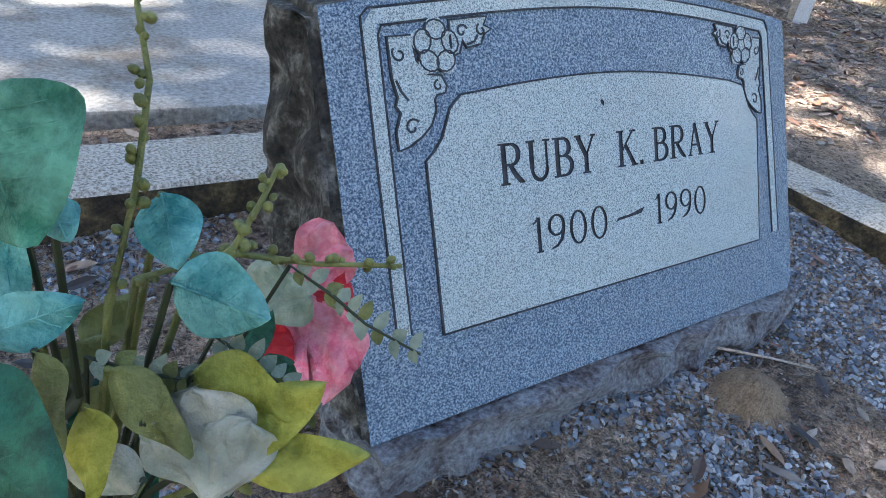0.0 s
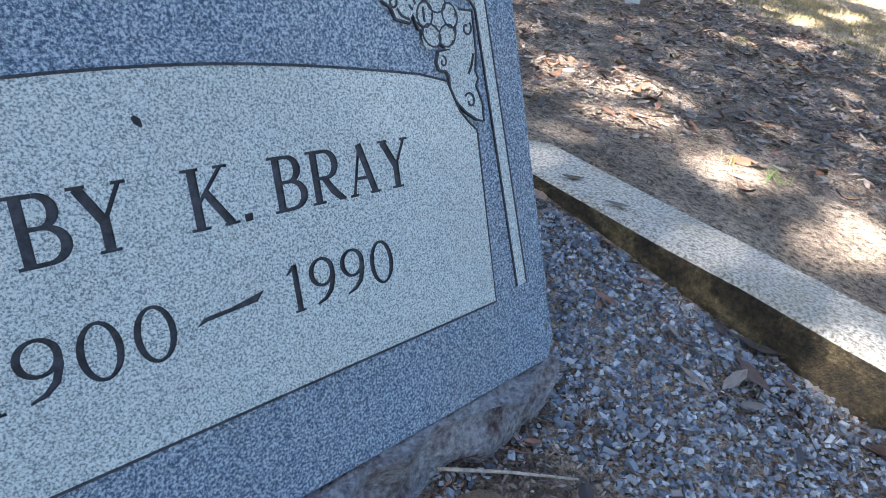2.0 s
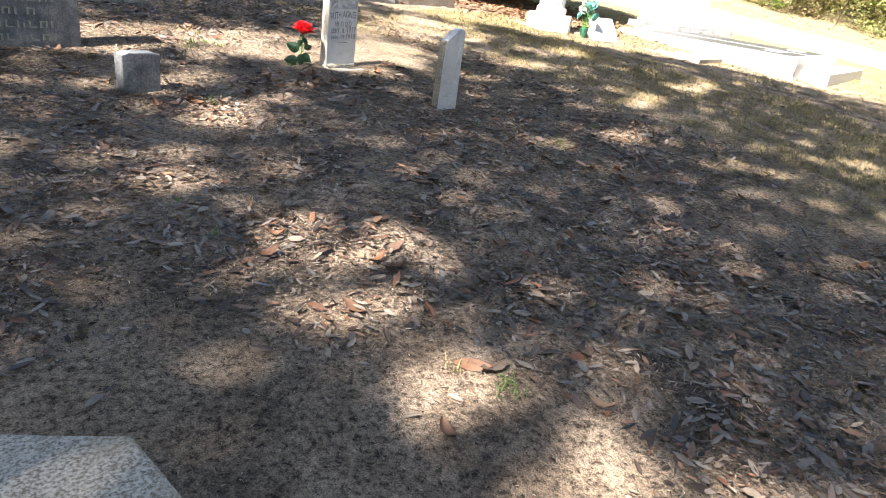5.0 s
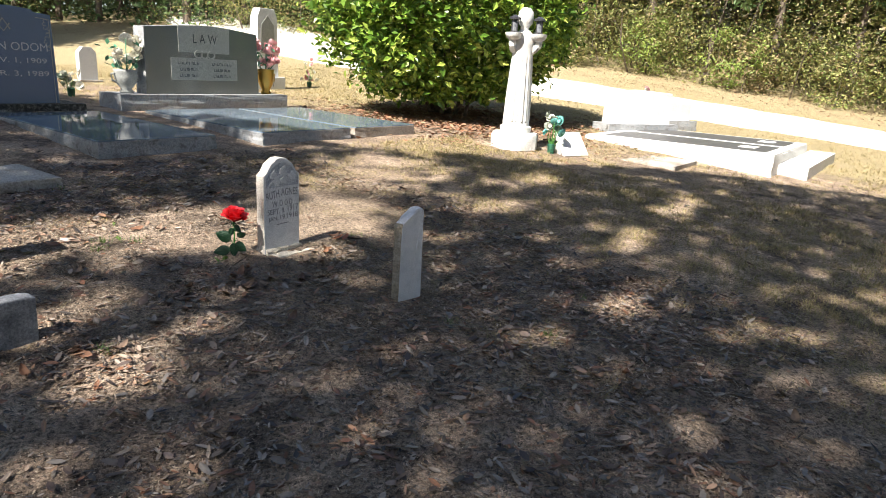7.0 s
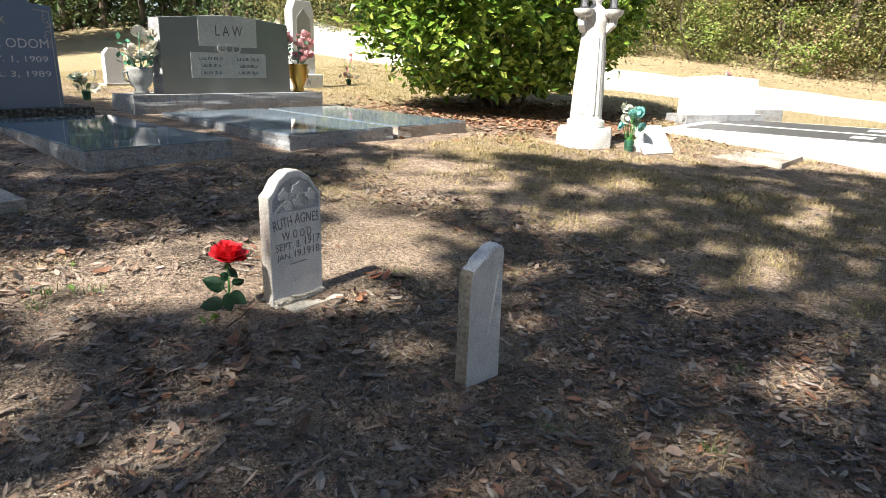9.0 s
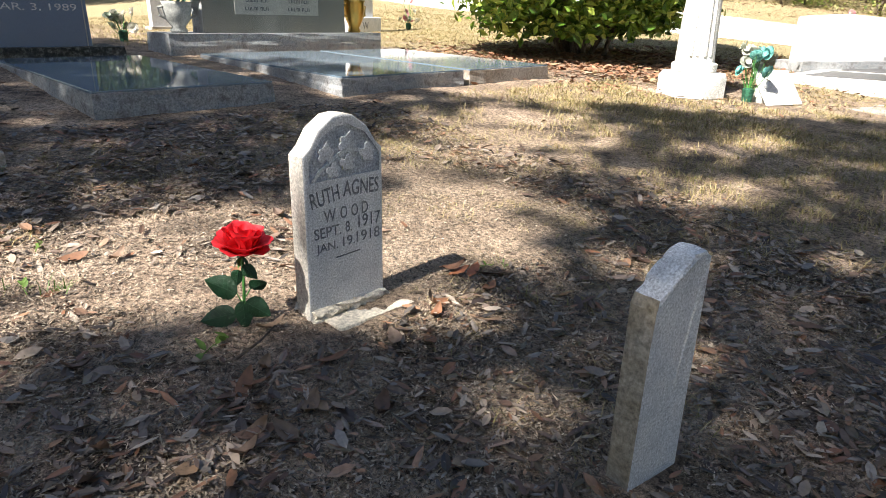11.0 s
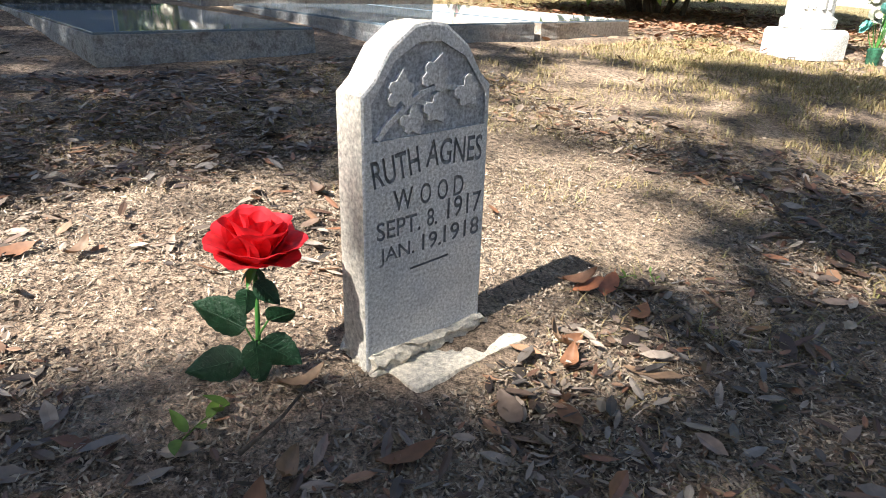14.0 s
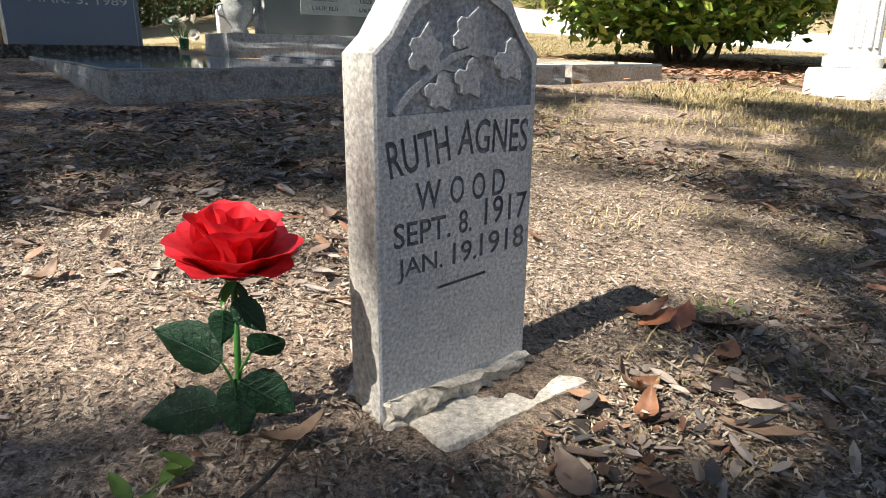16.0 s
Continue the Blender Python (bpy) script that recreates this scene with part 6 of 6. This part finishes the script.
def build_rose():
    t = thing("artificial_rose", plot(4.172, 3.46, 0.28), "red cloth rose on a green stem stuck in the soil", "artificial flower")
    stem = part("stem", tube(bmesh.new(), [(0, 0, -0.05), (0.002, 0, 0.06), (0.004, -0.003, 0.12), (0.008, 0, 0.202)], 0.0042, 0.0038, 8), M_STEMGREEN, t, smooth=True)
    head = pose(0.008, 0, 0.2, 8, 3, 0) @ Matrix.Scale(0.8, 4)
    part("bud", moved(lathe([(0.002, 0.0), (0.016, 0.008), (0.024, 0.025), (0.022, 0.05), (0.012, 0.062)], 14), head), M_REDPETAL, t, smooth=True)
    i = 0
    for ring, (count, w, h, cup, curl, z, tilt) in enumerate(((3, 0.06, 0.082, 0.16, 0.1, 0.012, 2), (3, 0.1, 0.09, 0.24, 0.22, 0.006, 6), (4, 0.108, 0.094, 0.3, 0.36, 0.0, 8), (5, 0.112, 0.088, 0.42, 0.5, -0.004, 20), (5, 0.105, 0.074, 0.46, 0.6, -0.002, 30))):
        for k in range(count):
            i += 1
            a = 360 * k / count + ring * 41
            bm = moved(rose_petal(w, h, cup, curl, i), head @ pose(0, 0, z + 0.006, 0, 0, a) @ pose(0, -0.004, 0, tilt, 0, 0))
            part("petal", bm, M_REDPETAL, t, smooth=True)
    for k in range(5):
        a = 72 * k + 10
        part("sepal", moved(cloth_leaf(0.045, 0.016, 0.5, seed=k), head @ pose(0, 0, 0.0, 0, 0, a) @ pose(0, 0, 0, 0, 20 if k % 2 else 50, 0)), M_STEMGREEN if k % 2 else M_ROSELEAF, t, "green cloth sepal", True)
    side = Matrix(((0.776, 0, -0.63), (-0.63, 0, -0.776), (0, 1, 0))).to_4x4()
    for k, (x, z, cx, cz, turn, L, w) in enumerate(((0.0, 0.07, -0.012, 0.105, 158, 0.088, 0.066), (0.0, 0.05, -0.018, 0.052, 190, 0.088, 0.056), (0.0, 0.07, 0.0, 0.085, -88, 0.08, 0.046), (0.0, 0.065, 0.006, 0.082, -38, 0.075, 0.056), (0.002, 0.085, 0.022, 0.118, 30, 0.052, 0.042), (0.004, 0.15, -0.004, 0.17, -100, 0.045, 0.034), (0.006, 0.17, 0.008, 0.182, -50, 0.05, 0.032))):
        p = side @ Vector((cx, cz, 0.006))
        turned = Matrix.Translation(p) @ side @ pose(0, 0, 0, 0, 0, turn) @ pose(0, 0, 0, 22 * math.sin(k * 1.9), 14 * math.cos(k * 2.3), 0)
        part("leaf_stalk", tube(bmesh.new(), [(x, 0, z), tuple((Vector((x, 0, z)) + p) / 2), tuple(p)], 0.0022, 0.0014, 6), M_STEMGREEN, t)
        lf = part("leaf", moved(cloth_leaf(L, w, -0.22, 0.4, k, 0.03), turned), M_ROSELEAF, t, "dark green cloth leaf", True)
        part("vein", moved(leaf_veins(L, w, -0.22), turned @ pose(0, 0, 0.0006)), M_VEIN, lf, "pale leaf veins")


build_rose()


def build_sprout(u, n, size, count, seed, label):
    rnd = random.Random(seed)
    p = W(u, n)
    t = thing("green_sprout", pose(p.x, p.y, surf(p.x, p.y), 0, 0, rnd.uniform(0, 360)), label, "plant", group="green sprouts")
    part("stem", tube(bmesh.new(), [(-size, 0, 0.002), (0, 0.004, 0.012), (size, 0, 0.016)], 0.0015, 0.001, 5), M_GREENGRASS, t)
    for i in range(count):
        x = -size + 2 * size * i / max(1, count - 1)
        part("leaf", moved(cloth_leaf(size * 0.9, size * 0.38, 0.2, seed=i), pose(x, 0, 0.012, 0, rnd.uniform(-50, -5), rnd.uniform(20, 160) * (1 if i % 2 else -1))), M_GREENGRASS, t, smooth=True)


for u, n, s, c, k in ((4.06, 3.40, 0.045, 6, 1), (4.93, 3.31, 0.022, 3, 2), (4.985, 3.28, 0.016, 3, 3), (2.52, 2.0, 0.02, 4, 4), (1.66, 0.335, 0.028, 1, 5), (2.69, 0.73, 0.02, 3, 6), (3.8, 3.95, 0.03, 5, 7), (3.9, 4.2, 0.025, 4, 8)):
    build_sprout(u, n, s, c, k, "small fresh green sprout in the sand")

# ---- the bouquet of cloth flowers beside the marker ----
M_TEAL = veined_leaf_material("teal_cloth_leaf", (0.025, 0.22, 0.22), (0.25, 0.6, 0.56), 0.65)
M_MIDGREEN = veined_leaf_material("green_cloth_leaf", (0.015, 0.16, 0.09), (0.17, 0.46, 0.32), 0.65)
M_DEEP = veined_leaf_material("deep_green_cloth_leaf", (0.004, 0.04, 0.022), (0.03, 0.16, 0.09), 0.65)
M_YELLOW = veined_leaf_material("yellow_green_cloth_leaf", (0.22, 0.23, 0.015), (0.5, 0.48, 0.08), 0.65)
M_CREAM = veined_leaf_material("cream_cloth_petal", (0.34, 0.38, 0.31), (0.5, 0.5, 0.43), 0.7)
M_PINK = veined_leaf_material("bright_pink_cloth_petal", (0.78, 0.13, 0.22), (0.92, 0.4, 0.47), 0.65)
M_CRIMSON = veined_leaf_material("crimson_cloth_petal", (0.5, 0.01, 0.03), (0.65, 0.03, 0.05), 0.6)
M_VINE = veined_leaf_material("olive_plastic_vine", (0.11, 0.125, 0.025), (0.24, 0.25, 0.08), 0.5)
M_DARKSTEM = material("dark_wire_stem", (0.035, 0.045, 0.02), 0.6)[0]
M_PALELEAF = veined_leaf_material("pale_sage_cloth_leaf", (0.2, 0.27, 0.21), (0.36, 0.4, 0.3), 0.6)


def facing(x, y, z, turn, tip=0.0, side=0.0):
    """A pose at the place whose x-y plane faces the path; turn: degrees in that plane from its right."""
    view = Matrix(((0.99, -0.121, -0.07), (0.0, 0.5, -0.866), (0.139, 0.858, 0.495))).to_4x4()
    return Matrix.Translation((x, y, z)) @ view @ pose(0, 0, 0, 0, 0, turn) @ pose(0, 0, 0, side, tip, 0)


def build_bouquet():
    base = Vector((-0.2, 0.29, ground_z(-0.2, 0.29)))
    t = thing("flower_bouquet", Matrix.Translation(base), "bouquet of faded cloth leaves and pink flowers in a pot", "artificial flowers")
    inv = Matrix.Translation(-base)
    part("pot", lathe([(0.05, 0.0), (0.06, 0.02), (0.075, 0.11), (0.08, 0.12), (0.07, 0.125), (0.06, 0.1)], 20), M_DEEP, t, "dark green pot", True)
    heart = Vector((-0.19, 0.28, 0.24))
    fore = 0.64  # how near the leaves and sprays hang to the front of the bouquet

    def near(q, s=fore):
        return Vector((q[0] * s, q[1] * s, 0.7 + (q[2] - 0.7) * s))

    big = [(-0.287, 0.40, 0.54, -62, 0.108, 0.135, M_MIDGREEN), (-0.275, 0.415, 0.43, 200, 0.1, 0.085, M_TEAL), (-0.185, 0.445, 0.465, -75, 0.062, 0.05, M_TEAL), (-0.165, 0.4, 0.415, -20, 0.08, 0.066, M_TEAL), (-0.29, 0.36, 0.375, 20, 0.08, 0.045, M_TEAL), (-0.245, 0.402, 0.472, -60, 0.036, 0.03, M_TEAL)]
    low = [(-0.30, 0.30, 0.375, -35, 0.13, 0.1, M_DEEP), (-0.145, 0.375, 0.35, -25, 0.085, 0.06, M_YELLOW), (-0.215, 0.35, 0.33, -80, 0.07, 0.04, M_YELLOW), (-0.12, 0.35, 0.3, 30, 0.1, 0.05, M_YELLOW), (-0.1, 0.34, 0.29, 5, 0.1, 0.045, M_YELLOW), (-0.25, 0.36, 0.37, -70, 0.08, 0.035, M_VINE), (-0.2, 0.36, 0.36, -45, 0.09, 0.04, M_VINE), (-0.17, 0.33, 0.28, 170, 0.08, 0.05, M_CREAM)]
    for k, (x, y, z, turn, L, w, m) in enumerate(big + low):
        x, y, z = near((x, y, z))
        L, w = L * fore, w * fore
        mt = inv @ facing(x, y, z, turn, 8.0 * math.sin(k * 2.1), 14.0 * math.cos(k * 1.7))
        lf = part("leaf", moved(cloth_leaf(L, w, -0.22, 1.0, k, 0.0), mt), m, t, smooth=True)
        if m in (M_TEAL, M_MIDGREEN, M_DEEP):
            part("vein", moved(leaf_veins(L, w, -0.22), mt @ pose(0, 0, 0.0012)), m, lf)
        p = inv @ Vector((x, y, z))
        h = inv @ heart
        part("leaf_stalk", tube(bmesh.new(), [tuple(h), tuple((h + p) / 2 + Vector((0, 0.01, 0.012))), tuple(p)], 0.003, 0.0018, 6), M_DARKSTEM if k % 2 else M_VINE, t)
    fr = random.Random(77)
    for k in range(26):
        x, y, z = fr.uniform(-0.34, -0.1), fr.uniform(0.37, 0.45), fr.uniform(0.17, 0.34)
        x, y, z = near((x, y, z), 0.72)
        mt = inv @ facing(x, y, z, fr.uniform(-120, 60), fr.uniform(-35, 35), fr.uniform(-40, 40))
        part("leaf", moved(cloth_leaf(fr.uniform(0.032, 0.06), fr.uniform(0.018, 0.032), -0.2, 0.8, k), mt), (M_DEEP, M_VINE, M_DEEP, M_DARKSTEM)[k % 4], t, smooth=True)
    # cream flower and pink lily-like flowers: broad petals from a throat
    heads = [((-0.115, 0.32, 0.275), 95, M_CREAM, ((0, 0.09, 0.075), (28, 0.075, 0.055), (-30, 0.07, 0.055))), ((-0.115, 0.44, 0.362), 20, M_PALELEAF, ((0, 0.055, 0.045), (45, 0.05, 0.04))), ((-0.1, 0.5, 0.35), 0, M_PINK, ((52, 0.078, 0.05), (30, 0.074, 0.046), (-46, 0.1, 0.06), (-68, 0.112, 0.07), (-90, 0.1, 0.056))), ((-0.13, 0.46, 0.3), 10, M_CRIMSON, ((0, 0.05, 0.04), (35, 0.05, 0.035), (-30, 0.05, 0.04))), ((-0.09, 0.505, 0.345), 10, M_CRIMSON, ((12, 0.05, 0.036), (-16, 0.055, 0.036)))]
    for c, turn, m, petals in heads:
        size = fore if m is M_CREAM else 1.0
        c = near(c, size)
        for k, (da, L, w) in enumerate(petals):
            L, w = L * size, w * size
            mt = inv @ facing(*c, turn + da, 0.0, 10.0 * (k - 1))
            part("petal", moved(cloth_leaf(L, w, -0.34, 1.6, k + 3, 0.0, True, 0.045), mt), m, t, "cloth petal", True)
        p, h = inv @ Vector(c), inv @ heart
        part("flower_stalk", tube(bmesh.new(), [tuple(h), tuple((h + p) / 2), tuple(p)], 0.003, 0.0022, 6), M_VINE, t)
    # vines with round buds
    vines = [((-0.207, 0.386, 0.395), (-0.197, 0.43, 0.475), (-0.196, 0.468, 0.545), (-0.214, 0.5, 0.6)), ((-0.2, 0.42, 0.4), (-0.13, 0.445, 0.418), (-0.068, 0.469, 0.402), (0.005, 0.49, 0.397)), ((-0.16, 0.42, 0.4), (-0.128, 0.435, 0.43), (-0.112, 0.46, 0.462), (-0.104, 0.482, 0.484))]
    rnd = random.Random(8)
    for v in vines:
        pts = [inv @ near(q) for q in v]
        vine = part("vine", tube(bmesh.new(), [tuple(q) for q in [inv @ heart, *pts]], 0.0023, 0.0014, 7), M_VINE, t, "olive plastic vine", True)
        for a, b in zip(pts, pts[1:]):
            for j in range(7):
                q = a.lerp(b, (j + 0.5) / 7) + Vector((rnd.uniform(-1, 1), rnd.uniform(-1, 1), rnd.uniform(-1, 1))) * 0.005
                r = rnd.uniform(0.0018, 0.0033)
                part("bud", moved(lathe([(r * 0.3, -r), (r * 0.85, -r * 0.5), (r, 0.2 * r), (r * 0.7, 0.9 * r), (r * 0.15, 1.3 * r)], 8), Matrix.Translation(q) @ pose(0, 0, 0, rnd.uniform(0, 180), 0, rnd.uniform(0, 360))), M_VINE, vine, smooth=True)
    sprays = [((-0.09, 0.465, 0.4), (-0.05, 0.455, 0.38), (-0.02, 0.445, 0.362), (0.03, 0.432, 0.346)), ((-0.134, 0.396, 0.372), (-0.1, 0.392, 0.35), (-0.075, 0.388, 0.33), (-0.055, 0.384, 0.313)), ((-0.22, 0.37, 0.36), (-0.18, 0.375, 0.345), (-0.15, 0.378, 0.34), (-0.12, 0.38, 0.338)), ((-0.17, 0.34, 0.33), (-0.15, 0.35, 0.3), (-0.12, 0.355, 0.28), (-0.1, 0.35, 0.26))]
    for s in sprays:
        pts = [inv @ near(q) for q in s]
        sp = part("spray", tube(bmesh.new(), [tuple(q) for q in [inv @ heart, *pts]], 0.0014, 0.0007, 6), M_DARKSTEM, t, "thin leaf spray", True)
        for a, b in zip(pts, pts[1:]):
            for j in range(3):
                for sd in (-1, 1):
                    q = a.lerp(b, (j + 0.5) / 3) - inv.translation
                    lf = inv @ facing(q.x, q.y, q.z, -20 + sd * rnd.uniform(40, 85), rnd.uniform(-25, 25), rnd.uniform(-30, 30))
                    part("leaflet", moved(cloth_leaf(rnd.uniform(0.008, 0.0135), rnd.uniform(0.006, 0.0095), 0.2, seed=j), lf), M_PALELEAF if rnd.random() < 0.7 else M_VINE, sp, smooth=True)


build_bouquet()


def build_far_flowers():
    for u, n, z, label, mats, h, seed in ((9.25, 4.2, None, "teal and orange cloth flowers beside a plaque", (M_TEAL, M_CREAM), 0.45, 3), (13.75, 4.75, None, "pink and lilac cloth flowers between monuments", (M_PPETAL, M_WPETAL), 0.75, 6), (11.6, 11.2, None, "pink cloth flowers standing in dry grass", (M_PPETAL, M_WPETAL), 0.6, 9), (6.1, 9.6, None, "grey faded cloth flowers lying behind a headstone", (M_PALELEAF, M_WPETAL), 0.3, 12)):
        t = thing("flower_bunch", plot(u, n, z), label, "artificial flowers", group="flower bunches")
        rnd = random.Random(seed)
        part("holder", lathe([(0.04, -0.02), (0.05, 0.1), (0.03, 0.11)], 10), M_DEEP, t)
        for i in range(12):
            q = Vector((rnd.gauss(0, 0.09), rnd.gauss(0, 0.07), rnd.uniform(0.12, h)))
            part("stalk", tube(bmesh.new(), [(0, 0, 0.05), tuple(q * 0.6), tuple(q)], 0.004, 0.003, 4), M_STEMGREEN, t)
            part("flower", moved(blob_flower(0.055, 6, 2, i), Matrix.Translation(q) @ pose(0, 0, 0, rnd.uniform(20, 80), 0, rnd.uniform(0, 360))), mats[i % 2], t, smooth=True)


build_far_flowers()
